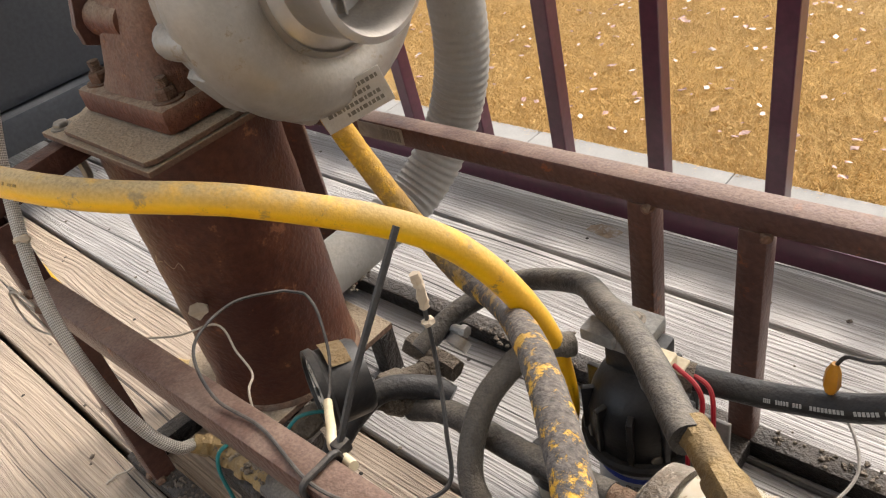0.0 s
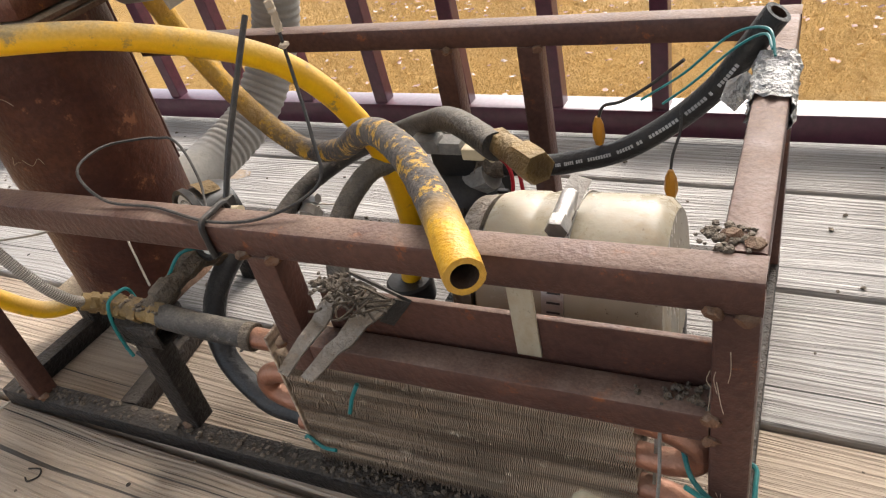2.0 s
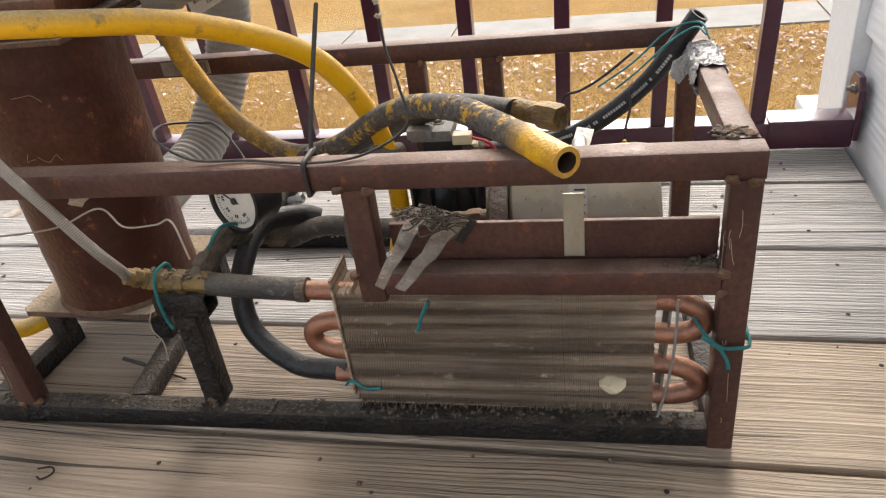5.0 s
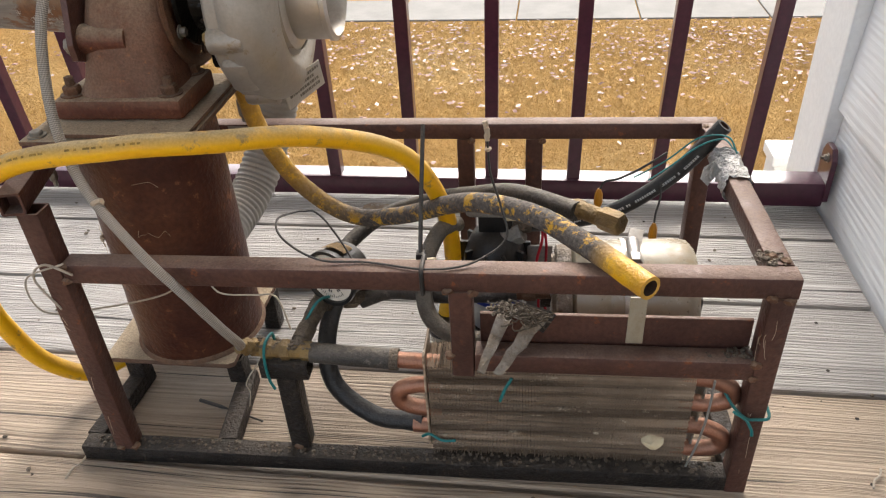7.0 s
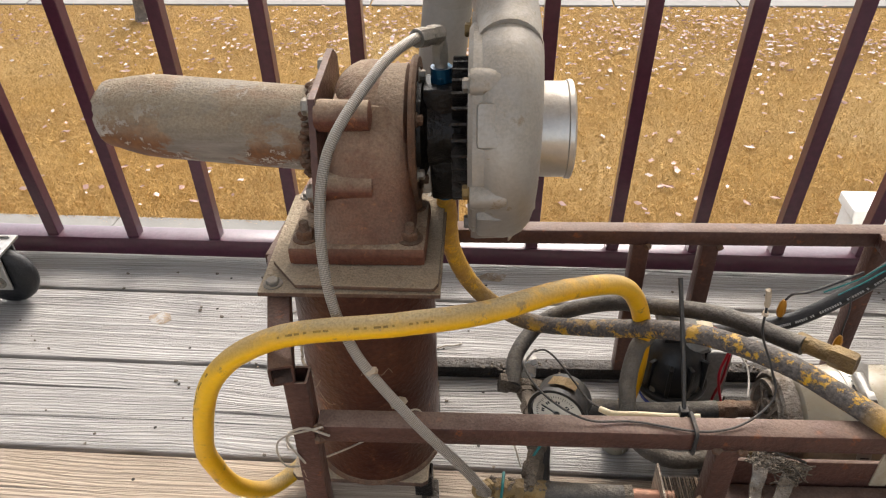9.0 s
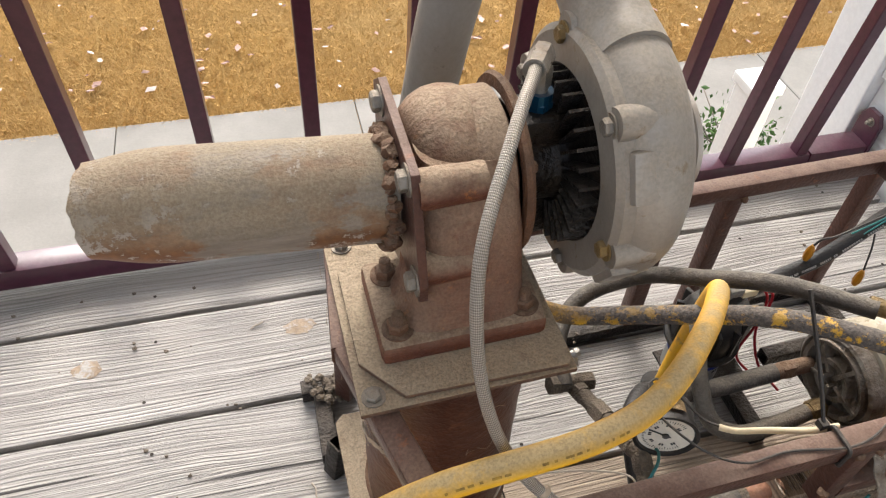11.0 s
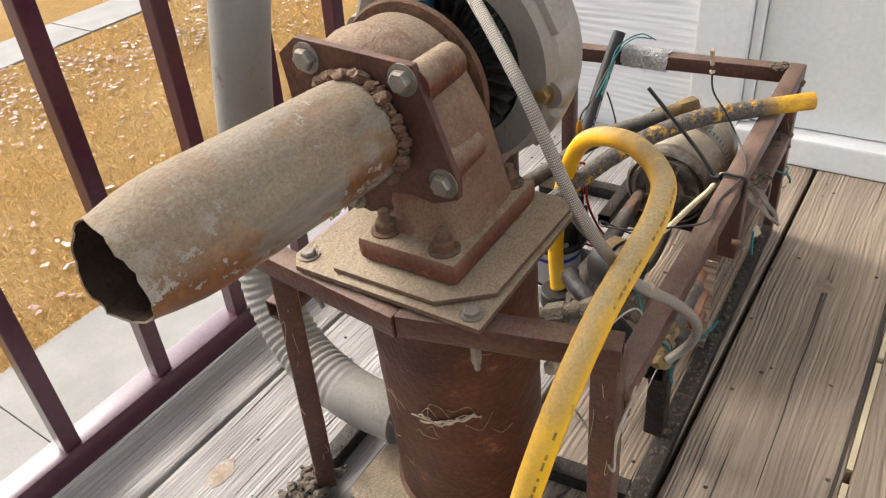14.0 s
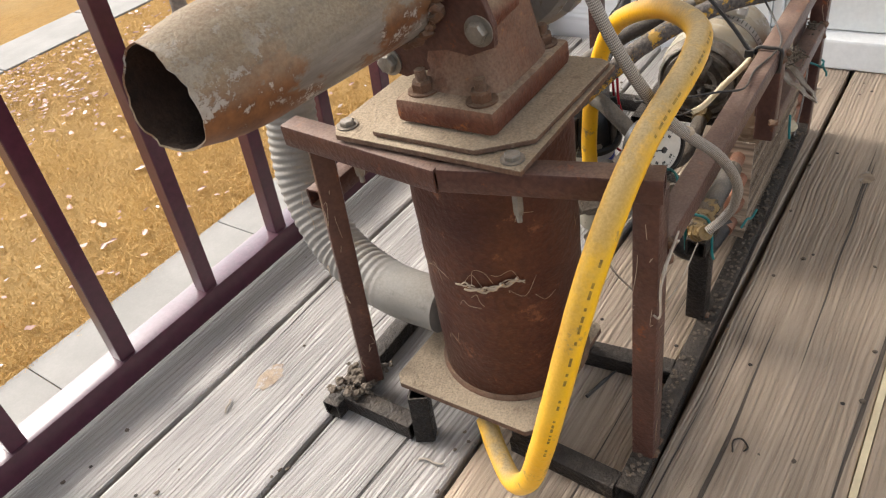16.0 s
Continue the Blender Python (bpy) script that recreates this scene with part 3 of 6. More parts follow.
def railing():
    r = thing("porch_railing", "maroon painted metal porch railing with square balusters", "railing")
    hpart("bottom_rail", boxm(-4.3, 0.735, RAIL_V - 0.0185, RAIL_V + 0.0185, 0.012, 0.046, 0.006), M["rail_paint"], r, smooth=True)
    hpart("top_rail", boxm(-4.3, 0.826, RAIL_V - 0.092, RAIL_V - 0.048, 0.925, 0.96, 0.006), M["rail_paint"], r, smooth=True)
    sleeve = hpart("rail_sleeve", boxm(0.72, 0.822, RAIL_V - 0.021, RAIL_V + 0.021, 0.0095, 0.0495, 0.006), M["rail_paint"], r, smooth=True)
    bm = prism([(-0.022, -0.03), (0.022, -0.03), (0.022, 0.035), (0.012, 0.05), (-0.012, 0.05), (-0.022, 0.035)], -0.004, 0.004,
               pose(0.823, RAIL_V, 0.05, 90, 0, 90), 0.0015)
    hpart("bracket", bm, M["rail_paint"], sleeve)
    hpart("bolt", bolt((0.819, RAIL_V - 0.004, 0.083), (-1, 0, 0), 0.005, 0.006, 0.004), M["zinc"], r)
    base = None
    for i in range(34):
        u = 0.707 - 0.1231 * i - 0.012 * max(0, i - 7)
        if base is None:
            bm = boxm(-0.0095, 0.0095, -0.0095, 0.0095, 0.040, 0.935, 0.0015)
            base = part("baluster", bm, M["rail_paint"], r)
            base.matrix_local = H @ pose(u, RAIL_V - 0.001, 0, 4.2, 1.0, 0)
        else:
            o = new("baluster", base.data)
            o.parent = r
            o.matrix_local = H @ pose(u, RAIL_V - 0.001, 0, 4.2, 1.0, 0)
    for u in (-1.30, -3.0):
        hpart("foot", boxm(u - 0.015, u + 0.015, RAIL_V - 0.015, RAIL_V + 0.015, 0.0, 0.013), M["rail_paint"], r)
    return r


def wall_end():
    """The house wall across the end of the porch: lap siding, corner board, door."""

    def wpart(name, bm, material, parent=None, label="", smooth=False, kind=""):
        bmesh.ops.translate(bm, verts=bm.verts, vec=(0.022, 0, 0))
        return hpart(name, bm, material, parent, label, smooth, kind)

    w = tagged(wpart("wall_east", boxm(0.83, 0.95, -1.4, 0.58, GROUND, 2.45), M["white_trim"]), "white lap siding wall at the porch end", "wall", kind="structure")
    me = None
    for i in range(14):
        z = -0.035 + i * 0.178
        bm = bmesh.new()
        vs = [bm.verts.new(c) for c in ((0.832, 0.22, z), (0.806, 0.22, z), (0.818, 0.22, z + 0.19), (0.832, 0.22, z + 0.19),
                                        (0.832, 0.582, z), (0.806, 0.582, z), (0.818, 0.582, z + 0.19), (0.832, 0.582, z + 0.19))]
        for f in ((0, 1, 2, 3), (7, 6, 5, 4), (0, 4, 5, 1), (1, 5, 6, 2), (2, 6, 7, 3), (3, 7, 4, 0)):
            bm.faces.new([vs[k] for k in f])
        wpart("siding_board", bm, M["siding"], w)
    wpart("corner_board", boxm(0.795, 0.96, 0.583, 0.70, GROUND, 2.45, 0.003), M["white_trim"], w)
    d = thing("door_1", "off-white porch door in white casing", "door", kind="structure")
    wpart("casing", boxm(0.795, 0.832, 0.135, 0.218, 0.012, 2.08, 0.004), M["white_trim"], d)
    wpart("casing", boxm(0.795, 0.832, -0.885, -0.80, 0.012, 2.08, 0.004), M["white_trim"], d)
    wpart("casing", boxm(0.795, 0.832, -0.885, 0.218, 2.081, 2.16, 0.004), M["white_trim"], d)
    wpart("door_panel", boxm(0.812, 0.829, -0.80, 0.118, 0.05, 2.06, 0.003), M["door_paint"], d)
    wpart("stop", boxm(0.803, 0.829, 0.119, 0.134, 0.05, 2.08, 0.002), M["white_trim"], d)
    wpart("threshold", boxm(0.78, 0.829, -0.80, 0.134, 0.001, 0.048, 0.004), M["white_trim"], d)


def porch_roof():
    # roof is out of view; its depth is set to shape light on the cart
    bm = boxm(-6.0, 1.0, -0.85, 0.86, 2.46, 2.6)
    box(bm, -6.0, 1.0, 0.70, 0.86, 2.30, 2.459)
    tagged(hpart("ceiling", bm, M["white_trim"]), "white soffit and fascia of an unseen, assumed porch roof", "ceiling", kind="structure")


PITCH = 0.1525
BOARD_V0 = 0.159


def deck():
    d = tagged(hpart("floor", boxm(-6, 0.83, -1.37, 0.62, -0.16, -0.042), M["board_under"]), "weathered wooden plank porch deck", "deck", kind="structure")
    rnd = random.Random(4)
    for i in range(-10, 3):
        v0 = BOARD_V0 + PITCH * i
        v1 = v0 + PITCH - 0.0065
        bm = boxm(-6, 0.822, v0, v1, -0.038, -0.0004, 0.003)
        ob = part("plank", bm, M["deck_brown" if i < 0 else "deck_grey"], d)
        ob.matrix_local = H
    # a broken pale strip stands in for the light showing through one joint
    bm = bmesh.new()
    u = -1.2
    while u < 0.75:
        w = rnd.uniform(0.05, 0.22)
        box(bm, u, min(u + w, 0.78), BOARD_V0 - PITCH * 2 - 0.0062, BOARD_V0 - PITCH * 2 - 0.0004, -0.03, 0.0006 - rnd.uniform(0, 0.002))
        u += w + rnd.uniform(0.004, 0.03)
    tagged(hpart("joint_strip", bm, M["strip"]), "thin cream strip standing in for light in a deck joint", "strip")
    for u, v, ru, rv in ((-0.08, 0.409, 0.020, 0.012), (-0.335, 0.398, 0.017, 0.013), (0.157, 0.52, 0.022, 0.011), (0.52, -0.07, 0.014, 0.009)):
        bm = bmesh.new()
        ring = [bm.verts.new((u + ru * q * math.cos(an), v + rv * q * math.sin(an), 0.0002)) for an, q in ((math.tau * k / 22, rnd.uniform(0.85, 1.15)) for k in range(22))]
        mid = bm.verts.new((u + ru * 0.1, v, 0.0012))
        for k in range(22):
            bm.faces.new((ring[k], ring[(k + 1) % 22], mid))
        hpart("knot", bm, M["knot"], d, "tan ringed knot in the board", True)
    # nail heads, then crumbs of dirt on the boards
    bm = bmesh.new()
    for i in range(-3, 3):
        for u in (-1.9, -1.49, -1.08, -0.67, -0.26, 0.15, 0.56, 0.74):
            for dv in (0.03, 0.115):
                vs = bmesh.ops.create_circle(bm, cap_ends=True, radius=0.0022, segments=8)["verts"]
                bmesh.ops.translate(bm, verts=vs, vec=(u + rnd.uniform(-.008, .008), BOARD_V0 + PITCH * i + dv + rnd.uniform(-.006, .006), 0.0004))
    hpart("nail_head", bm, M["board_under"], d, kind="stuff")
    bm = bmesh.new()
    for _ in range(170):
        u, v, s = rnd.uniform(-0.9, 0.78), rnd.uniform(-0.25, 0.52), rnd.uniform(0.001, 0.0032)
        vs = bmesh.ops.create_icosphere(bm, subdivisions=1, radius=s)["verts"]
        for q in vs:
            q.co *= rnd.uniform(0.6, 1.3)
            q.co.z *= 0.5
        bmesh.ops.translate(bm, verts=vs, vec=(u, v, s * 0.3))
    tagged(hpart("grit", bm, M["grime_fitting"]), "crumbs of dirt scattered on the deck", "dirt", kind="stuff")
    bm = sweep([(0.050, -0.053, 0.0006), (0.062, -0.050, 0.0006), (0.067, -0.056, 0.0006), (0.061, -0.063, 0.0006), (0.055, -0.061, 0.0006)], 0.0008, 5, 6)
    hpart("carved_mark", bm, M["board_under"], d, "small dark hooked scratch in the board")
    for k, (u, v, a, L) in enumerate([(0.80 - 0.06, 0.045, 60, 0.014), (-0.045, -0.012, 80, 0.016), (0.10, 0.36, 20, 0.018), (-0.086, 0.183, 105, 0.013), (-0.132, 0.421, 30, 0.009)]):
        bm = sweep([(-L, 0, 0.0015), (-L / 3, L * 0.1, 0.002), (L / 3, -L * 0.1, 0.002), (L, 0, 0.0015)], 0.0011, 6, 4)
        bmesh.ops.transform(bm, matrix=pose(u, v, 0, 0, 0, a), verts=bm.verts)
        tagged(hpart("straw", bm, M["white_wire"]), "small pale straw lying on the deck", "straw", group="straws")


def yard():
    G = GROUND
    wp = thing("white_post", "white painted post standing below the deck edge", "post")
    hpart("shaft", boxm(0.845, 0.905, 0.845, 0.905, G, -0.085, 0.003), M["white_trim"], wp)
    hpart("cap", boxm(0.838, 0.912, 0.838, 0.912, -0.0845, -0.062, 0.004), M["white_trim"], wp)
    bm = bmesh.new()
    bm.faces.new([bm.verts.new(p) for p in ((-300, -200, G), (300, -200, G), (300, 500, G), (-300, 500, G))])
    tagged(hpart("ground", bm, M["lawn"]), "dormant tan lawn", "lawn", kind="structure")
    p = thing("path", "pale concrete slabs beside the house", "path", kind="structure")
    for i in range(-7, 6):
        for v0, v1 in ((0.70, 2.195), (2.2, 3.88)):
            hpart("slab", boxm(i * 1.5 + 0.42, i * 1.5 + 1.9155, v0, v1, G - 0.1, G + 0.02, 0.008), M["concrete"], p)
    s = thing("pavement", "pale concrete pavement across the lawn", "pavement", kind="structure")
    for i in range(-14, 14):
        hpart("slab", boxm(i * 1.5, i * 1.5 + 1.48, 8.72, 9.62, G - 0.1, G + 0.02, 0.008), M["concrete"], s)
    tagged(hpart("road", boxm(-60, 60, 12.4, 20, G - 0.1, G + 0.004), M["asphalt"]), "pale grey street", "road", kind="structure")
    tagged(hpart("kerb", boxm(-60, 60, 12.2, 12.4, G - 0.1, G + 0.06, 0.01), M["concrete"]), "concrete kerb", "kerb", kind="structure")
    rnd = np.random.default_rng(3)
    n = 110000
    v = 3.86 + 4.8 * rnd.random(n) ** 1.4
    uu = (rnd.random(n) * 2 - 1) * (0.9 + 0.85 * v)
    hh = 0.02 + 0.035 * rnd.random(n)
    w = 0.0015 + 0.003 * rnd.random(n)
    an = rnd.random(n) * math.tau
    le = 0.035 * rnd.standard_normal((n, 2))
    base = np.stack([uu, v, np.full(n, G - 0.002)], 1)
    side = np.stack([np.cos(an) * w, np.sin(an) * w, np.zeros(n)], 1)
    tip = base + np.stack([le[:, 0], le[:, 1], hh], 1)
    verts = np.stack([base - side, base + side, tip], 1).reshape(-1, 3)
    me = bpy.data.meshes.new("grass")
    me.from_pydata(verts.tolist(), [], np.arange(3 * n).reshape(-1, 3).tolist())
    me.materials.append(M["blade"])
    me.transform(H)
    tagged(new("grass", me), "dry tan grass blades of the dormant lawn", "grass", kind="stuff")
    for name, mat, cnt, seed in (("pale_leaves", M["leaf"], 700, 5), ("brown_leaves", M["leaf_brown"], 2200, 9)):
        rnd = np.random.default_rng(seed)
        vs, fs = [], []
        for i in range(cnt):
            if rnd.random() < 0.62:
                cv, cu = 7.6 + 0.65 * rnd.standard_normal(), rnd.normal(1.6, 3.4)
            else:
                cv, cu = 4.0 + 4.6 * rnd.random(), rnd.uniform(-8, 8)
            if cv < 3.95 or 8.66 < cv < 9.68:
                continue
            s, a = rnd.uniform(0.015, 0.042), rnd.random() * math.tau
            k = len(vs)
            for lx, ly, lz in ((-1, 0, 0.2), (-0.3, 0.55, 0.0), (0.5, 0.4, 0.25), (1, 0, 0.1), (0.4, -0.5, 0.3), (-0.4, -0.5, 0.05)):
                q = rnd.uniform(0.8, 1.2)
                vs.append((cu + s * q * (lx * math.cos(a) - ly * math.sin(a)), cv + s * q * (lx * math.sin(a) + ly * math.cos(a)), G + 0.03 + s * lz * rnd.uniform(0.3, 1.6)))
            fs += [(k, k + 1, k + 4, k + 5), (k + 1, k + 2, k + 3, k + 4)]
        me = bpy.data.meshes.new(name)
        me.from_pydata(vs, [], fs)
        me.materials.append(mat)
        me.transform(H)
        tagged(new(name, me), "fallen dry leaves on the lawn", "leaves", kind="stuff")
    tree(4.91, 7.9)
    tree(-4.2, 8.2)


def tree(u, v):
    t = thing("street_tree", "slim bare tree trunk on the lawn", "tree", group="bare street trees")
    G = GROUND
    bm = sweep([(u, v, G - 0.05), (u, v, G + 0.4), (u + 0.02, v + 0.01, G + 1.6), (u, v + 0.05, G + 3.2)], lambda d: 0.085 - 0.012 * d + 0.05 * math.exp(-d * 9), 14, 8, rough=0.08)
    hpart("trunk", bm, M["bark"], t, smooth=True)
    for k in range(9):
        a, z = k * 2.4, G + 1.7 + 0.17 * k
        bm = sweep([(u, v, z), (u + 0.4 * math.cos(a), v + 0.4 * math.sin(a), z + 0.5), (u + 0.75 * math.cos(a), v + 0.75 * math.sin(a), z + 1.2)], lambda d: max(0.004, 0.024 - 0.016 * d), 7, 5)
        hpart("limb", bm, M["bark"], t, smooth=True)


def bush(u, v):
    rr = random.Random(8)
    b = thing("bush", "small green bush below the house corner", "bush")
    bm = bmesh.new()
    for _ in range(700):
        p = Vector((rr.gauss(0, .12), rr.gauss(0, .12), abs(rr.gauss(0.16, .12))))
        m = Matrix.Translation(p + Vector((u, v, GROUND))) @ Euler((rr.random() * 6, rr.random() * 6, rr.random() * 6)).to_matrix().to_4x4()
        s = rr.uniform(.015, .03)
        bm.faces.new([bm.verts.new(m @ Vector(q)) for q in ((-s, 0, 0), (0, s * .5, .003), (s, 0, 0), (0, -s * .5, .003))])
    hpart("foliage", bm, M["bush"], b)
    for _ in range(8):
        bm = sweep([(u, v, GROUND - 0.02), (u + rr.gauss(0, .06), v + rr.gauss(0, .06), GROUND + 0.14), (u + rr.gauss(0, .12), v + rr.gauss(0, .12), GROUND + 0.3)], 0.004, 5, 4)
        hpart("stem", bm, M["bark"], b)


def rolling_bin():
    """A dark rolling cabinet beyond the exhaust, of which a caster and a flank are seen."""
    g = thing("rolling_cabinet", "dark slate rolling cabinet on rubber casters", "cabinet")
    part("body", boxm(-1.45, -0.66, 0.02, 0.47, 0.16, 0.86, 0.02), M["bin"], g, smooth=True)
    part("rim", boxm(-1.47, -0.64, 0.0, 0.49, 0.105, 0.16, 0.008), M["bin"], g, smooth=True)
    for x, y in ((-0.56, 0.445), (-1.4, 0.445), (-0.66, 0.06), (-1.4, 0.06)):
        w = part("caster_wheel", lathe([(0, -.013), (.028, -.013), (.04, -.012), (.046, -.007), (.048, 0), (.046, .007), (.04, .012), (.028, .013), (0, .013)], (x, y, 0.049), (x, y + 1, 0.049), 32), M["rubber"], g, "black rubber caster wheel", True)
        bm = boxm(x - 0.016, x + 0.016, y - 0.0195, y - 0.0165, 0.035, 0.108, 0.001)
        box(bm, x - 0.016, x + 0.016, y + 0.0165, y + 0.0195, 0.035, 0.108, 0.001)
        box(bm, x - 0.024, x + 0.024, y - 0.026, y + 0.026, 0.1, 0.1045, 0.001)
        part("fork", bm, M["band"], w)
        part("axle", bolt((x, y - 0.0195, 0.049), (0, -1, 0), 0.007, 0.005), M["zinc"], w)


railing()
wall_end()
porch_roof()
deck()
yard()
bush(2.59, 2.81)
rolling_bin()

# ---- the cart: x runs along its length, y away from the house ----
S = 0.0195
h = S / 2
TOP = 0.2475


def steel_frame():
    f = thing("steel_frame", "brown welded square tube cart frame, dusty and rust-speckled", "cart frame")
    D, B = M["frame"], M["frame_dark"]
    X1, YB = 0.606, 0.308
    part("front_top_bar", tube_bar((0.0195, h, TOP - h), (0.616, h, TOP - h)), D, f, smooth=True)
    part("front_bottom_bar", tube_bar((-0.04, h, h), (0.5965, h, h)), B, f, "oily black bottom bar", True)
    part("front_post", tube_bar((0.008, h, S), (0.008, h, 0.297)), D, f, smooth=True)
    part("right_post", tube_bar((X1, h, 0.0), (X1, h, TOP - S)), D, f, smooth=True)
    part("middle_post", tube_bar((0.356, h, 0.137), (0.356, h, TOP - S), wall=0.0085), D, f, smooth=True)
    part("middle_bar", tube_bar((0.3665, h, 0.152), (0.596, h, 0.152)), D, f, smooth=True)
    part("shelf_strip", boxm(0.37, 0.596, 0.0215, 0.0255, 0.150, 0.190, 0.001), M["frame"], f, "dusty grey-brown flat strip")
    part("short_post", tube_bar((0.188, 0.022, S), (0.188, 0.022, 0.112)), B, f, smooth=True)
    part("post_cap", tube_bar((0.165, 0.022, 0.1215), (0.210, 0.022, 0.1215)), B, f, smooth=True)
    part("back_top_bar", tube_bar((-0.012, YB, 0.2395 - h), (0.616, YB, 0.2395 - h)), D, f, smooth=True)
    for x in (0.337, 0.416):
        part("back_post", tube_bar((x, YB, S), (x, YB, 0.2395 - S)), D, f, smooth=True)
    part("corner_post", tube_bar((X1, YB, S), (X1, YB, 0.2395 - S)), D, f, smooth=True)
    part("end_top_bar", tube_bar((X1, S, TOP - h), (X1, YB - h, 0.2395 - h)), D, f, smooth=True)
    part("end_bottom_bar", tube_bar((X1, S, h), (X1, YB - h, h)), B, f, smooth=True)
    part("back_bottom_bar", tube_bar((-0.078, YB, h), (0.616, YB, h)), B, f, smooth=True)
    part("cross_bar", tube_bar((-0.034, S, h), (-0.027, 0.122, h)), B, f, smooth=True)
    part("cross_bar", tube_bar((0.108, S, h), (0.098, 0.120, h)), B, f, smooth=True)
    part("foot_bar", tube_bar((-0.058, 0.217, h), (-0.056, YB - h, h)), B, f, smooth=True)
    part("pump_bar", tube_bar((0.416, 0.12, h), (0.416, YB - h, h)), B, f, smooth=True)
    # the cranked top bars that carry the engine
    part("support_bar", tube_bar((0.0, -0.002, 0.307), (-0.0355, 0.144, 0.307), s2=S), D, f, smooth=True)
    part("support_bar", tube_bar((-0.0375, 0.142, 0.307), (-0.021, 0.300, 0.307), s2=S), D, f, smooth=True)
    part("rear_post", tube_bar((-0.028, 0.289, S), (-0.016, 0.279, 0.297)), D, f, smooth=True)
    part("stub_foot", tube_bar((-0.056, 0.207, 0.0), (-0.047, 0.212, 0.0513)), B, f, smooth=True)
    for p in ((-0.026, 0.111), (0.093, 0.109)):
        part("plate_leg", tube_bar((p[0], p[1], S), (p[0], p[1], 0.0513), up=(0, 1, 0)), B, f, smooth=True)
    part("plate_leg", tube_bar((0.094, 0.225, 0), (0.094, 0.225, 0.0513), up=(0, 1, 0)), B, f, smooth=True)
    bm = bmesh.new()
    for i, p in enumerate([(0.02, 0.001, 0.245), (0.02, 0.001, 0.231), (0.5965, 0.001, 0.229), (0.61, 0.001, 0.227), (0.346, 0.001, 0.229), (0.366, 0.001, 0.228), (0.597, 0.001, 0.16),
                           (0.597, 0.001, 0.145), (0.004, 0.001, 0.021), (0.018, 0.003, 0.021), (0.344, 0.298, 0.219), (0.425, 0.298, 0.219), (0.186, 0.013, 0.021), (0.6, 0.03, 0.247),
                           (0.61, 0.025, 0.247), (0.346, 0.001, 0.16), (-0.041, 0.15, 0.314), (0.6, 0.29, 0.238)]):
        weld(bm, p, 0.0048, i)
    part("weld_bead", bm, M["rust_bolt"], f, "rusty weld beads", True, "stuff")
    st = part("sticker", boxm(0.058, 0.114, YB - h - 0.0006, YB - h, 0.2225, 0.2375), M["old_paper"], f, "torn paper barcode sticker")
    bm = bmesh.new()
    for i in range(16):
        w = 0.0006 + 0.0008 * (i * 7 % 3)
        box(bm, 0.088 + i * 0.0015, 0.088 + i * 0.0015 + w * 0.7, YB - h - 0.0009, YB - h - 0.0006, 0.2245, 0.2355)
    part("print_bars", bm, M["stamp"], st)
    rnd = random.Random(31)
    bm = bmesh.new()
    for _ in range(34):
        e = rnd.choice((((-0.038, 0.276), 0.02, 0.29), ((-0.002, 0.0), 0.03, 0.29), ((0.5965, 0.0), 0.02, 0.22)))
        z = rnd.uniform(e[1], e[2])
        p = Vector((e[0][0] - 0.0006 + rnd.uniform(0, .018), e[0][1] - 0.0006, z)) if rnd.random() < .5 else Vector((e[0][0] - 0.0006, e[0][1] + rnd.uniform(0, .018), z))
        sweep([p, p + Vector((rnd.gauss(0, .0012), rnd.gauss(0, .0012), rnd.gauss(-.006, .005))), p + Vector((rnd.gauss(0, .002), rnd.gauss(0, .002), rnd.gauss(-.014, .008)))], .00022, 4, 3, bm=bm)
    part("cobweb", bm, M["web"], f, "threads of dusty cobweb", kind="stuff")
    bm = bmesh.new()
    rnd = random.Random(2)
    for _ in range(260):
        along = rnd.random()
        x = -0.03 + 0.62 * along
        y = rnd.uniform(0.002, S - 0.002)
        weld(bm, (x, y, S + 0.0004), rnd.uniform(0.0008, 0.0024), rnd.random())
    for x0, y0, z0, sp in ((0.585, 0.012, 0.1625, .012), (-0.03, 0.285, 0.022, .012), (0.60, 0.03, 0.248, .008), (0.21, 0.30, 0.02, .03), (0.5, 0.31, 0.02, .04), (0.39, 0.012, 0.205, .006)):
        for _ in range(40):
            weld(bm, (x0 + rnd.gauss(0, sp), y0 + rnd.gauss(0, .005), z0), rnd.uniform(0.0008, 0.0024), rnd.random())
    for _ in range(80):
        weld(bm, (-0.04 + rnd.gauss(0, .011), 0.297 + rnd.gauss(0, .008), 0.019 + rnd.random() * 0.012), rnd.uniform(0.0015, 0.0055), rnd.random())
    part("caked_dirt", bm, M["grime_fitting"], f, "crumbly caked oily dirt", kind="stuff")


ENGINE = (0.005, -0.009, 0.003)
CX, CY, CR = 0.036, 0.162, 0.0675
PLATE_Z = 0.316


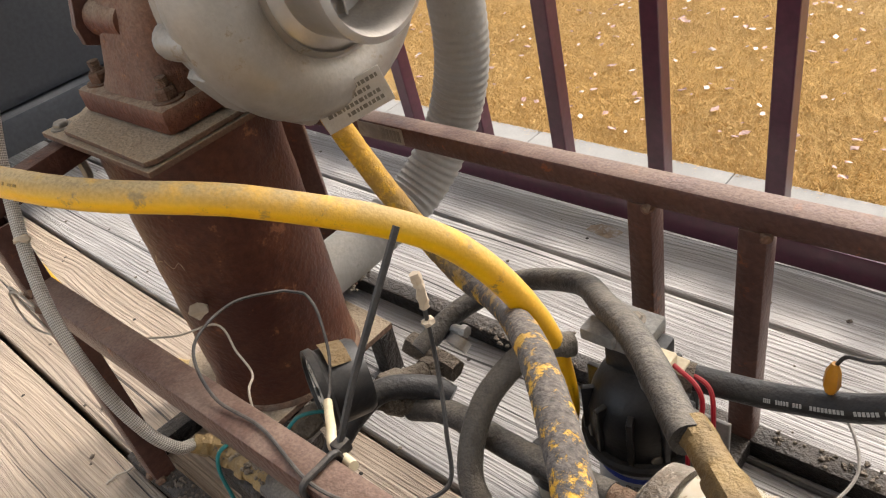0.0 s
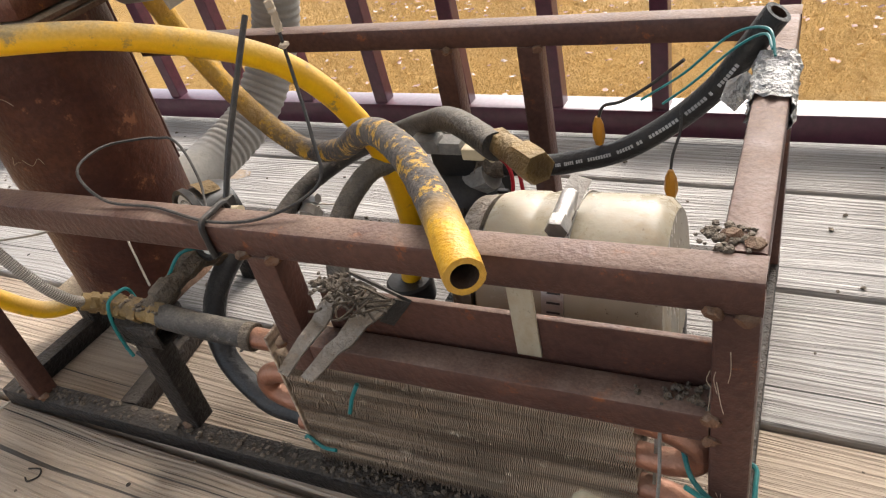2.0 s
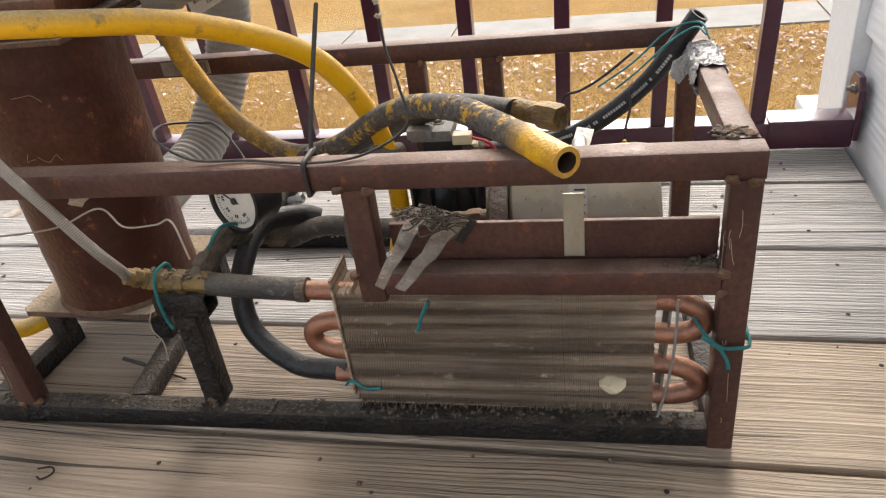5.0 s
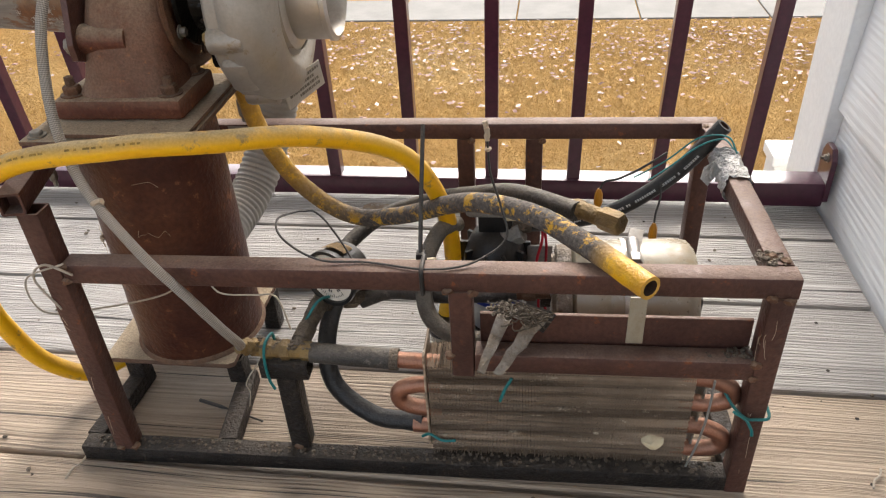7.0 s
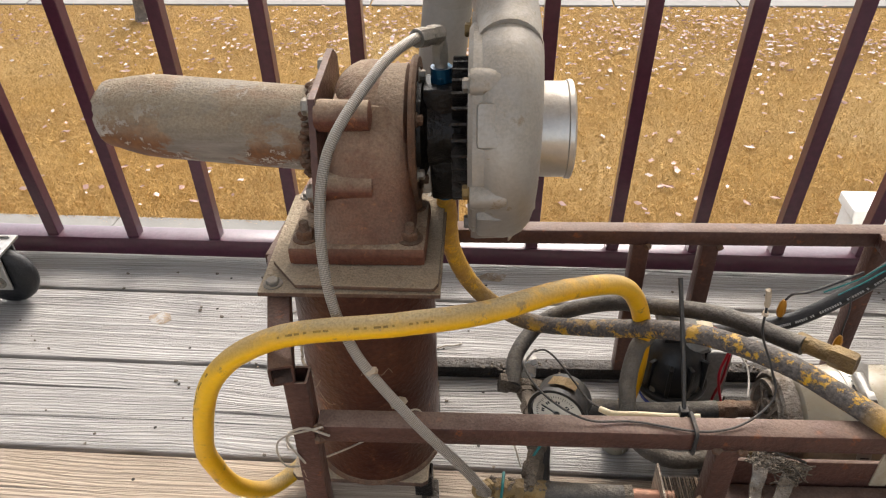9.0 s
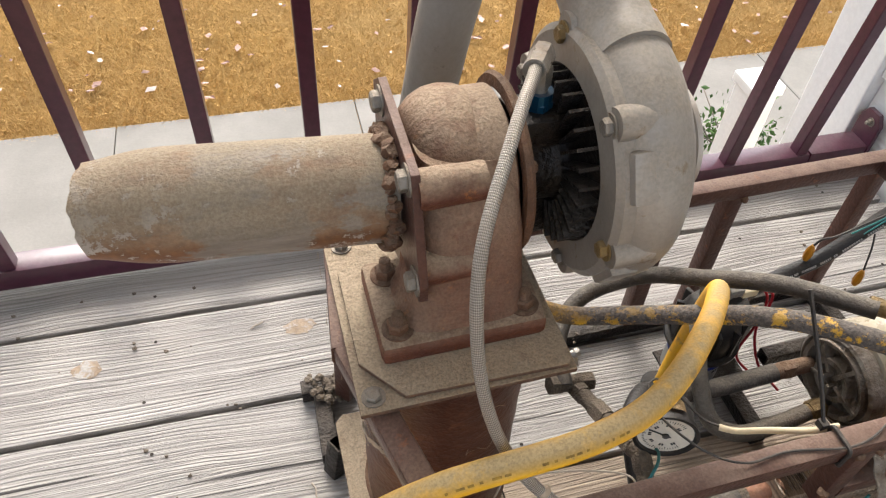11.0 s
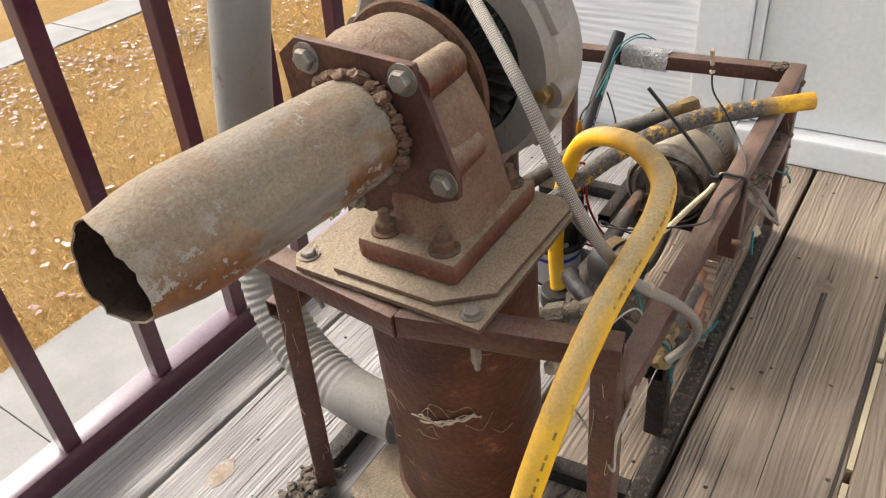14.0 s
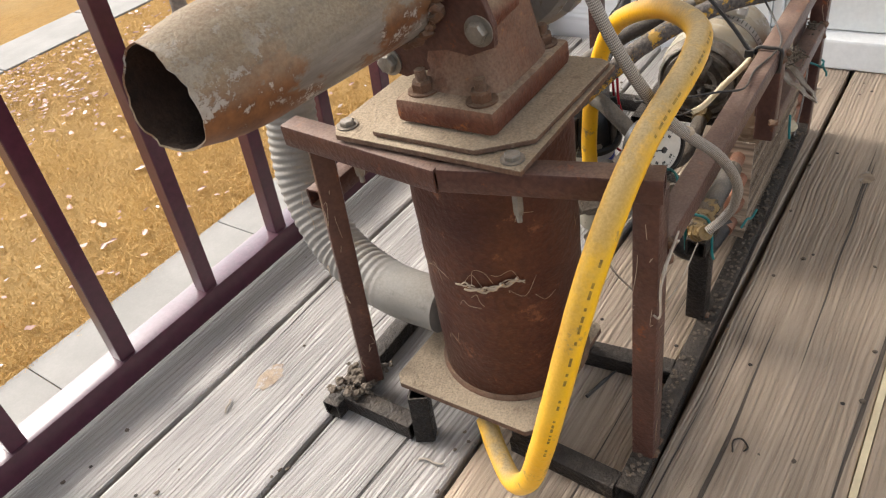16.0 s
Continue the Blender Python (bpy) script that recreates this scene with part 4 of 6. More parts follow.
def combustion_chamber():
    c = thing("combustion_chamber", "rust-brown steel cylinder with dusty square end plates", "combustion chamber")
    c.location = ENGINE
    prof = [(0, 0.0), (CR, 0.0)] + [(CR + 0.0003 * math.sin(i * 1.7), i * 0.012) for i in range(1, 22)] + [(CR, 0.261), (0, 0.261)]
    part("cylinder", lathe(prof, (CX, CY, 0.055), (CX, CY, 1), 64), M["rust"], c, "rust-brown steel cylinder", True)
    bm = lathe([(CR, 0), (CR + .0035, .0005), (CR + .0015, .004), (CR, .005)], (CX, CY, 0.055), (CX, CY, 1), 48)
    part("weld_ring", bm, M["rust_bolt"], c, smooth=True)
    part("bottom_plate", prism([(-0.053, 0.106), (-0.047, 0.1), (0.088, 0.096), (0.094, 0.1), (0.098, 0.244), (-0.044, 0.248), (-0.053, 0.24)], 0.0485, 0.055, bevel=0.0008), M["plate"], c, "dusty steel base plate")
    part("top_plate", prism([(-0.042, 0.088), (0.114, 0.088), (0.114, 0.236), (0.10, 0.25), (-0.03, 0.254), (-0.042, 0.244)], PLATE_Z, PLATE_Z + 0.0045, bevel=0.0007), M["plate"], c, "dusty square top plate")
    part("upper_plate", prism([(-0.010, 0.093), (0.108, 0.090), (0.112, 0.098), (0.112, 0.222), (0.10, 0.236), (0.0, 0.236), (-0.036, 0.212), (-0.036, 0.126)], PLATE_Z + 0.0055, PLATE_Z + 0.0095, bevel=0.0007), M["plate"], c, "dusty cut-corner plate")
    for i, (x, y) in enumerate(((-0.031, 0.1), (-0.028, 0.243), (0.102, 0.243))):
        part("bolt", bolt((x, y, PLATE_Z + 0.0045), (0, 0, 1), 0.0058, 0.005), M["zinc"], c, "zinc hex bolt")
        part("bolt_shank", bolt((x, y, 0.296), (0, 0, -1), 0.004, 0.02, 0.006, False), M["zinc"], c)
    bm = bmesh.new()
    rnd = random.Random(11)
    for _ in range(16):
        a, z = radians(rnd.uniform(150, 290)), rnd.uniform(0.11, 0.28)
        if rnd.random() < 0.55:
            z = 0.195 + rnd.gauss(0, 0.012)
        p, q = [], rnd.uniform(0.006, 0.018)
        for k in range(4):
            aa = a + (k - 1.5) * q / CR * 0.5 + rnd.gauss(0, .03)
            rr = CR + 0.0012 + rnd.random() * 0.002
            p.append((CX + rr * math.cos(aa), CY + rr * math.sin(aa), z + rnd.gauss(0, .005)))
        sweep(p, 0.00018, 4, 4, bm=bm)
    part("cobweb", bm, M["web"], c, "wispy dusty cobweb threads", kind="stuff")
    bm = bmesh.new()
    for k in range(16):
        a = radians(rnd.uniform(172, 215))
        p = [(CX + (CR + .002 + .002 * rnd.random()) * math.cos(a + j * .07), CY + (CR + .002) * math.sin(a + j * .07), 0.193 + 0.004 * math.sin(a * 9) + rnd.gauss(0, .0016)) for j in range(4)]
        sweep(p, rnd.uniform(0.0003, 0.0011), 5, 3, bm=bm)
    part("cobweb", bm, M["web"], c, "clotted cobweb wrapped round the cylinder", kind="stuff")


AY, AZ = 0.214, 0.411


def turbocharger():
    t = thing("turbocharger", "dusty turbocharger with rusty iron turbine and grey aluminium compressor", "turbocharger")
    t.location = ENGINE
    z0 = PLATE_Z + 0.0105
    # turbine inlet flange and neck
    fl = part("inlet_flange", boxm(-0.020, 0.100, 0.118, 0.200, z0, z0 + 0.019, 0.005), M["cast"], t, "rusty rectangular turbine flange", True)
    for x, y, m, sh in ((0.086, 0.134, "rust_bolt", .007), (-0.006, 0.134, "rust_bolt", .008), (-0.004, 0.184, "rust_bolt", .008), (0.086, 0.186, "rust_bolt", .004)):
        part("stud_nut", bolt((x, y, z0 + 0.019), (0, 0, 1), 0.0078, 0.009, sh), M[m], fl)
    # scroll: oval tube wound round the axis, thinning as it goes
    bm = bmesh.new()
    rings = []
    for i in range(41):
        a = radians(-100 + 350 * i / 40)
        k = i / 40
        rr, rad = 0.036 - 0.012 * k, 0.036 - 0.008 * k
        c = Vector((0.049, AY + rad * math.cos(a) * 0.9, AZ + rad * math.sin(a)))
        out = Vector((0, math.cos(a), math.sin(a)))
        rings.append([bm.verts.new(c + out * rr * math.cos(math.tau * j / 20) + Vector((1, 0, 0)) * (0.036 - 0.007 * k) * math.sin(math.tau * j / 20)) for j in range(20)])
    for p, q in zip(rings[:-1], rings[1:]):
        for j in range(20):
            bm.faces.new((p[j], p[(j + 1) % 20], q[(j + 1) % 20], q[j]))
    bm.faces.new(rings[0]), bm.faces.new(rings[-1])
    part("turbine_scroll", bm, M["cast"], t, "dust-caked cast iron turbine scroll", True)
    # neck, loft from flange up to scroll
    bm = bmesh.new()
    rings = []
    for z, x0, x1, y0, y1 in ((z0 + 0.018, -0.004, 0.09, 0.124, 0.194), (z0 + 0.030, 0.004, 0.088, 0.128, 0.192), (0.385, 0.010, 0.087, 0.134, 0.21), (0.405, 0.012, 0.088, 0.140, 0.225), (0.432, 0.016, 0.086, 0.152, 0.24), (0.452, 0.02, 0.084, 0.172, 0.245)):
        cx, cy, ax, ay = (x0 + x1) / 2, (y0 + y1) / 2, (x1 - x0) / 2, (y1 - y0) / 2
        ring = []
        for j in range(28):
            a = math.tau * j / 28
            ca, sa = math.cos(a), math.sin(a)
            ring.append(bm.verts.new((cx + ax * math.copysign(abs(ca) ** 0.5, ca), cy + ay * math.copysign(abs(sa) ** 0.5, sa), z)))
        rings.append(ring)
    for p, q in zip(rings[:-1], rings[1:]):
        for j in range(28):
            bm.faces.new((p[j], p[(j + 1) % 28], q[(j + 1) % 28], q[j]))
    bm.faces.new(rings[0]), bm.faces.new(rings[-1])
    part("turbine_neck", bm, M["cast"], t, "rusty cast iron turbine neck", True)
    part("turbine_hub", lathe([(0, -0.012), (0.055, -0.012), (0.058, -0.006), (0.058, 0.014), (0.05, 0.018), (0, 0.018)], (0.068, AY, AZ), (1, AY, AZ), 48), M["cast"], t, smooth=True)
    for yy, zz in ((0.156, 0.452), (0.146, 0.392)):
        part("bolt_boss", lathe([(0, 0), (0.0125, 0), (0.0135, 0.004), (0.0125, 0.044), (0, 0.046)], (0.012, yy, zz), (1, yy, zz), 20), M["cast"], t, smooth=True)
    part("v_band", lathe([(0.055, -.003), (0.064, -.003), (0.066, 0), (0.064, .003), (0.055, .003)], (0.089, AY, AZ), (1, AY, AZ), 48), M["rust_bolt"], t, smooth=True)
    # exhaust flange plate and pipe
    y0, z1 = AY, AZ
    ring = [(0.166 - 0.014, 0.468), (0.245, 0.475), (0.262, 0.462), (0.258, 0.405), (0.222, 0.352), (0.206, 0.348), (0.128, 0.378), (0.127, 0.392)]
    ef = part("exhaust_flange", prism([(y, z) for y, z in ring], 0.0, 0.006, Matrix(((0, 0, 1, 0.0075), (1, 0, 0, 0.0), (0, 1, 0, 0), (0, 0, 0, 1))), 0.0006), M["frame"], t, "dusty maroon exhaust flange plate")
    for y, z in ((0.160, 0.458), (0.237, 0.462), (0.138, 0.389), (0.219, 0.359)):
        part("bolt", bolt((0.0075, y, z), (-1, 0, 0), 0.0075, 0.007), M["zinc"], ef)
    PX, PR = (0.005, 0.199, 0.418), 0.0372
    tip = Vector((-0.187, 0.208, 0.430))
    m, L = ends(PX, tip)
    bm = bmesh.new()
    rnd = random.Random(5)
    seg, rings = 48, []
    prof = [(PR * 0.93, L * 0.86, 1), (PR * 0.90, L * 0.97, 1), (PR * 0.76, L, 1)]
    outer = [(PR, 0.0), (PR, L * 0.2), (PR, L * 0.4), (PR, L * 0.6), (PR * 1.0, L * 0.74), (PR * 0.97, L * 0.82), (PR * 0.90, L * 0.9), (PR * 0.83, L * 0.96), (PR * 0.80, L)]
    jag = [0.0026 * math.sin(k * 0.262) + 0.0007 * math.sin(k * 1.13 + 1) + rnd.gauss(0, .0004) for k in range(seg)]
    for r, d in outer:
        rings.append([bm.verts.new(m @ Vector((r * math.cos(math.tau * k / seg) * (1.04 if d > L * .9 else 1), r * math.sin(math.tau * k / seg), d + (jag[k] if d > L * .95 else 0)))) for k in range(seg)])
    for r, d in ((PR * 0.77, L - 0.0005), (PR * 0.86, L * 0.9), (PR * 0.94, L * 0.6), (PR * 0.94, L * 0.1)):
        rings.append([bm.verts.new(m @ Vector((r * math.cos(math.tau * k / seg) * (1.04 if d > L * .9 else 1), r * math.sin(math.tau * k / seg), d + (jag[k] if d > L * .95 else 0)))) for k in range(seg)])
    for i, (p, q) in enumerate(zip(rings[:-1], rings[1:])):
        for j in range(seg):
            f = bm.faces.new((p[j], p[(j + 1) % seg], q[(j + 1) % seg], q[j]))
            f.material_index = 1 if i >= len(outer) else 0
    bm.faces.new(rings[-1]).material_index = 1
    part("exhaust_pipe", bm, [M["pipe"], M["soot"]], t, "weathered tailpipe with a ragged crimped end", True)
    bm = bmesh.new()
    for i in range(46):
        a = math.tau * i / 46
        weld(bm, m @ Vector(((PR + .002) * math.cos(a), (PR + .002) * math.sin(a), 0.003 + rnd.random() * .004)), rnd.uniform(.003, .0065), i)
    part("weld_bead", bm, M["rust_bolt"], t, "crusty weld round the tailpipe", True, "stuff")
    # centre housing
    A0 = (0.091, AY, AZ)
    ch = part("centre_housing", lathe([(0, 0), (0.046, 0), (0.046, .004), (0.034, .009), (0.030, .022), (0.031, .034), (0.036, .040), (0.058, .046), (0.064, .049), (0.064, .052), (0, .052)], A0, (1, AY, AZ), 40), M["black_iron"], t, "oily black centre housing", True)
    bm = bmesh.new()
    for i in range(30):
        a = math.tau * i / 30
        mm = Matrix.Translation((0.134, AY, AZ)) @ Euler((a, 0, 0)).to_matrix().to_4x4()
        box(bm, -0.012, 0.006, -0.0012, 0.0012, 0.034, 0.064, 0, mm)
    part("cooling_rib", bm, M["frame_dark"], ch, kind="stuff")
    part("oil_inlet", boxm(0.096, 0.130, AY - 0.018, AY + 0.018, AZ + 0.02, AZ + 0.046, 0.004), M["black_iron"], ch, smooth=True)
    part("oil_outlet", boxm(0.100, 0.130, AY - 0.014, AY + 0.014, AZ - 0.068, AZ - 0.024, 0.006), M["black_iron"], ch, smooth=True)
    for i in range(6):
        a = radians(25 + 60 * i)
        part("bolt", bolt((0.092, AY + .05 * math.cos(a), AZ + .05 * math.sin(a)), (1, 0, 0), 0.0045, 0.006), M["zinc" if i % 2 else "rust_bolt"], ch)
    # compressor housing: backplate ring, scroll and inlet
    X0 = 0.142
    bm = bmesh.new()
    rings = []
    nseg = 60
    for i in range(nseg + 1):
        k = i / nseg
        a = radians(92 - 360 * k)
        rr = 0.016 + 0.014 * (1 - k) ** 0.8
        rad = 0.074 - 0.003 * k
        out = Vector((0, -math.cos(a), math.sin(a)))
        c = Vector((X0 + 0.022 + 0.005 * (1 - k), AY, AZ)) + out * rad
        rings.append([bm.verts.new(c + out * rr * math.cos(math.tau * j / 18) + Vector((1, 0, 0)) * rr * 1.0 * math.sin(math.tau * j / 18)) for j in range(18)])
    for p, q in zip(rings[:-1], rings[1:]):
        for j in range(18):
            bm.faces.new((p[j], p[(j + 1) % 18], q[(j + 1) % 18], q[j]))
    bm.faces.new(rings[0]), bm.faces.new(rings[-1])
    cs = part("compressor_scroll", bm, M["alu"], t, "dusty cast aluminium compressor scroll", True)
    prof = [(0.064, 0.004), (0.066, -0.002), (0.088, -0.002), (0.093, 0.002), (0.093, 0.026), (0.086, 0.03), (0.075, 0.045), (0.056, 0.047), (0.052, 0.052)]
    part("backplate", lathe(prof, (X0 - 0.004, AY, AZ), (1, AY, AZ), 56), M["alu"], cs, smooth=True)
    for i in range(6):
        a = radians(10 + 60 * i)
        y, z = AY + 0.090 * math.cos(a), AZ + 0.090 * math.sin(a)
        part("bolt_lug", lathe([(0, 0), (0.011, 0), (0.012, 0.004), (0.011, 0.03), (0, 0.036)], (X0 - 0.004, y, z), (1, y, z), 18), M["alu"], cs, smooth=True)
        part("bolt", bolt((X0 - 0.0045, AY + 0.086 * math.cos(a), AZ + 0.086 * math.sin(a)), (-1, 0, 0), 0.0062, 0.006), M["brass" if i % 2 else "zinc"], cs)
    for a in (152, 212):
        mm = Matrix.Translation((X0, AY, AZ)) @ Euler((radians(a), 0, 0)).to_matrix().to_4x4()
        part("casting_pad", boxm(0.001, 0.025, 0.070, 0.099, -0.018, 0.018, 0.005, m=mm), M["alu"], cs, smooth=True)
    IR = 0.0425
    part("inlet", lathe([(0.060, 0.030), (0.056, 0.042), (0.050, 0.047), (IR, 0.05), (IR, 0.079), (IR + .0015, 0.080), (IR + .0015, 0.084), (IR, 0.085), (IR - .003, 0.086), (IR - .006, 0.080), (0.036, 0.066), (0.030, 0.05), (0.0, 0.046)], (X0, AY, AZ), (1, AY, AZ), 56), M["alu_clean"], cs, "machined aluminium air inlet", True)
    part("impeller_nut", lathe([(0, 0.046), (0.007, 0.046), (0.007, 0.058), (0.003, 0.062), (0, 0.062)], (X0, AY, AZ), (1, AY, AZ), 6), M["zinc"], cs)
    bm = bmesh.new()
    for i in range(12):
        a = math.tau * i / 12
        mm = Matrix.Translation((X0 + 0.05, AY, AZ)) @ Euler((a, 0, 0)).to_matrix().to_4x4() @ pose(0, 0, 0, 0, 0, 35)
        box(bm, -0.006, 0.006, -0.0006, 0.0006, 0.005, 0.030, 0, mm)
    part("impeller_blade", bm, M["alu_clean"], cs, kind="stuff")
    # outlet neck up to the air hose
    oc = (X0 + 0.028, AY + 0.055, AZ + 0.075)
    part("outlet", sweep([(X0 + 0.027, AY - 0.01, AZ + 0.078), (X0 + 0.027, AY + 0.03, AZ + 0.088), (X0 + 0.02, AY + 0.06, AZ + 0.115), (X0 + 0.015, AY + 0.07, AZ + 0.14)], 0.0285, 24, 8, bore=0.024), [M["alu"], M["soot"]], cs, "aluminium outlet neck", True)
    # stamped tag on the scroll
    tm = Matrix.Translation((0.186, 0.205, 0.325)) @ Vector((0.72, -0.45, -0.10)).to_track_quat("Z", "Y").to_matrix().to_4x4() @ pose(0, 0, 0, 0, 0, 14)
    tag = part("maker_tag", boxm(-0.025, 0.025, -0.014, 0.014, 0, 0.0012, 0.0005, m=tm), M["tag"], cs, "small stamped metal tag")
    bm = bmesh.new()
    for r, (a, b) in enumerate(((-.022, .022), (-.02, .012), (-.02, .018), (-.008, .02))):
        x = a
        while x < b:
            w = 0.0016 + 0.0016 * ((int(x * 9000) * 7 + r) % 3) / 2
            box(bm, x, x + w, 0.0075 - r * 0.0055, 0.0105 - r * 0.0055, 0.0012, 0.0014, 0, tm)
            x += w + 0.0009
    part("stamping", bm, M["stamp"], tag)


def fitting(bm, p, q, r, hexes=()):
    """A run of pipe with hex collars at the given fractions."""
    p, q = Vector(p), Vector(q)
    lathe([(0, 0), (r, 0), (r, (q - p).length), (0, (q - p).length)], p, q, 16, bm)
    for f0, f1, k in hexes:
        a, b = p.lerp(q, f0), p.lerp(q, f1)
        L = (b - a).length
        lathe([(0, 0), (r * k * .92, 0), (r * k, L * .15), (r * k, L * .85), (r * k * .92, L), (0, L)], a, b, 6, bm)
    return bm


BIG = [(-0.035, 0.147, 0.035), (-0.055, 0.125, 0.024), (-0.08, 0.095, 0.030), (-0.098, 0.066, 0.075), (-0.104, 0.048, 0.13), (-0.1, 0.036, 0.182), (-0.066, 0.02, 0.28), (-0.004, 0.013, 0.333), (0.094, 0.012, 0.35), (0.157, 0.033, 0.345), (0.227, 0.088, 0.324), (0.29, 0.152, 0.275), (0.322, 0.188, 0.196), (0.328, 0.2, 0.11), (0.318, 0.193, 0.05)]
LOW = [(0.118, 0.21, 0.345), (0.119, 0.218, 0.319), (0.123, 0.239, 0.252), (0.152, 0.25, 0.187), (0.206, 0.241, 0.153), (0.269, 0.212, 0.17), (0.349, 0.145, 0.227), (0.41, 0.085, 0.252), (0.455, 0.034, 0.255), (0.499, -0.027, 0.257)]
BRAID = [(0.108, 0.196, 0.503), (0.095, 0.172, 0.508), (0.071, 0.135, 0.497), (0.037, 0.081, 0.453), (0.033, 0.044, 0.382), (0.053, 0.016, 0.323), (0.097, -0.008, 0.272), (0.136, -0.015, 0.224), (0.154, -0.011, 0.19), (0.16, -0.002, 0.168), (0.154, 0.009, 0.155)]
BH1 = [(0.19, 0.19, 0.1), (0.198, 0.235, 0.112), (0.236, 0.274, 0.13), (0.301, 0.268, 0.158), (0.35, 0.225, 0.19), (0.398, 0.18, 0.218), (0.455, 0.122, 0.232)]
GY = [(0.402, 0.222, 0.155), (0.436, 0.231, 0.151), (0.463, 0.236, 0.152), (0.51, 0.24, 0.166), (0.563, 0.243, 0.206), (0.604, 0.235, 0.266)]
CORR = [(0.161, 0.274, 0.55), (0.156, 0.3, 0.59), (0.14, 0.345, 0.59), (0.124, 0.378, 0.53), (0.11, 0.4, 0.43), (0.099, 0.414, 0.34), (0.087, 0.422, 0.25), (0.065, 0.41, 0.175), (0.044, 0.362, 0.118), (0.029, 0.29, 0.098), (0.027, 0.22, 0.096)]
BK2 = [(0.264, 0.15, 0.125), (0.248, 0.145, 0.132), (0.222, 0.116, 0.138), (0.214, 0.071, 0.113), (0.221, 0.051, 0.071), (0.259, 0.038, 0.044), (0.295, 0.033, 0.042), (0.312, 0.03, 0.044)]
GL = [(0.335, 0.205, 0.165), (0.318, 0.178, 0.172), (0.305, 0.14, 0.15), (0.312, 0.108, 0.115), (0.345, 0.095, 0.098), (0.39, 0.095, 0.1), (0.42, 0.097, 0.105)]


def hoses():
    b = thing("yellow_air_hose", "bright yellow dusty rubber hose looped over the cart", "hose")
    part("tube", sweep(BIG, 0.0092, 18, 14, rough=0.02), M["yellow"], b, smooth=True)
    part("elbow", sweep([(-0.010, 0.160, 0.050), (-0.018, 0.156, 0.040), (-0.037, 0.146, 0.034)], 0.0075, 12, 6), M["plastic"], b, "pale elbow under the base plate", True)
    pts = curve_points(BIG, 28)
    for lo, hi, face in ((118, 172, Vector((-0.80, -0.55, 0.1))), (196, 236, Vector((0.1, -0.75, 0.6)))):
        bm = bmesh.new()
        for i in range(lo, hi, 2):
            if i % 7 == 0 or i % 11 == 3:
                continue
            tdir = (pts[i + 1] - pts[i]).normalized()
            nrm = (face - tdir * tdir.dot(face)).normalized()
            mm = Matrix((tdir, nrm.cross(tdir), nrm)).transposed().to_4x4()
            mm.translation = pts[i] + nrm * 0.0092
            box(bm, 0, (pts[i + 1] - pts[i]).length * (0.6 + 0.5 * (i % 3)), -0.0009, 0.0008, -0.0004, 0.00015, 0, mm)
        part("print_line", bm, M["worn_print"], b, "row of worn dark print")
    d = thing("yellow_drain_hose", "yellow oil drain hose caked with grey grime, open end", "hose")
    part("tube", sweep(LOW, 0.0097, 18, 14, bore=0.0066, rough=0.05), [M["yellow_dirty"], M["soot"]], d, smooth=True)
    part("collar", lathe([(0, 0), (.0115, 0), (.012, .004), (.0105, .012), (0, .012)], (0.118, 0.209, 0.354), (0.118, 0.213, 0.33), 18), M["blue_fit"], d, "blue fitting")
    r = thing("braided_oil_line", "braided stainless steel oil feed line", "oil line")
    part("tube", sweep(BRAID, 0.0042, 16, 14), M["braid"], r, smooth=True)
    part("nut", fitting(bmesh.new(), (0.099, 0.180, 0.507), (0.116, 0.207, 0.501), 0.0075, ((0, .5, 1.1), (.55, 1, 1.15))), M["zinc"], r, "chromed swivel nut", True)
    part("adapter", fitting(bmesh.new(), (0.117, 0.206, 0.458), (0.116, 0.206, 0.504), 0.0058, ((.4, .75, 1.3),)), M["zinc"], r, smooth=True)
    part("blue_nut", fitting(bmesh.new(), (0.117, 0.206, 0.459), (0.117, 0.206, 0.473), 0.0095, ((0, .5, 1.1),)), M["blue_fit"], r, "blue anodised nut")
    part("ferrule", fitting(bmesh.new(), (0.152, 0.010, 0.154), (0.163, 0.022, 0.143), 0.0068, ((.3, .6, 1.2), (.7, 1, 1.25))), M["brass"], r, "brass end ferrule", True)
    part("dust_clot", weld(bmesh.new(), (0.068, 0.007, 0.305), 0.005, 4), M["web"], r, "clot of dust")
    c = thing("corrugated_air_hose", "grey corrugated air hose curving into the cylinder", "air hose")

    def ribs(dd):
        wave = 0.0008 * math.sin(dd * math.tau / 0.0085)
        k = max(0, min(1, (dd - 0.37) / 0.12)) * max(0, min(1, (0.70 - dd) / 0.03))
        return 0.0268 + wave * k - (0.0012 if dd < 0.1 else 0)
    part("tube", sweep(CORR, ribs, 28, 10, step=0.0016), M["hose_grey"], c, smooth=True)
    for p, q in (((0.1265, 0.374, 0.540), (0.123, 0.380, 0.524)), ((0.1612, 0.272, 0.546), (0.160, 0.279, 0.558))):
        part("clamp", lathe([(.027, 0), (.030, 0), (.0305, .004), (.030, .012), (.027, .012)], p, q, 32), M["band"], c, "worm-drive hose clamp", True)
    part("sleeve", lathe([(.026, 0), (.0288, 0), (.0288, .05), (.026, .05)], (0.1235, 0.379, 0.526), (0.112, 0.398, 0.45), 28), M["hose_grey"], c, smooth=True)
    k = thing("return_hose", "dark dirty rubber hose with a greasy brass end fitting", "hose")
    part("tube", sweep(BH1, 0.0092, 16, 12, rough=0.04), M["rubber_dirty"], k, smooth=True)
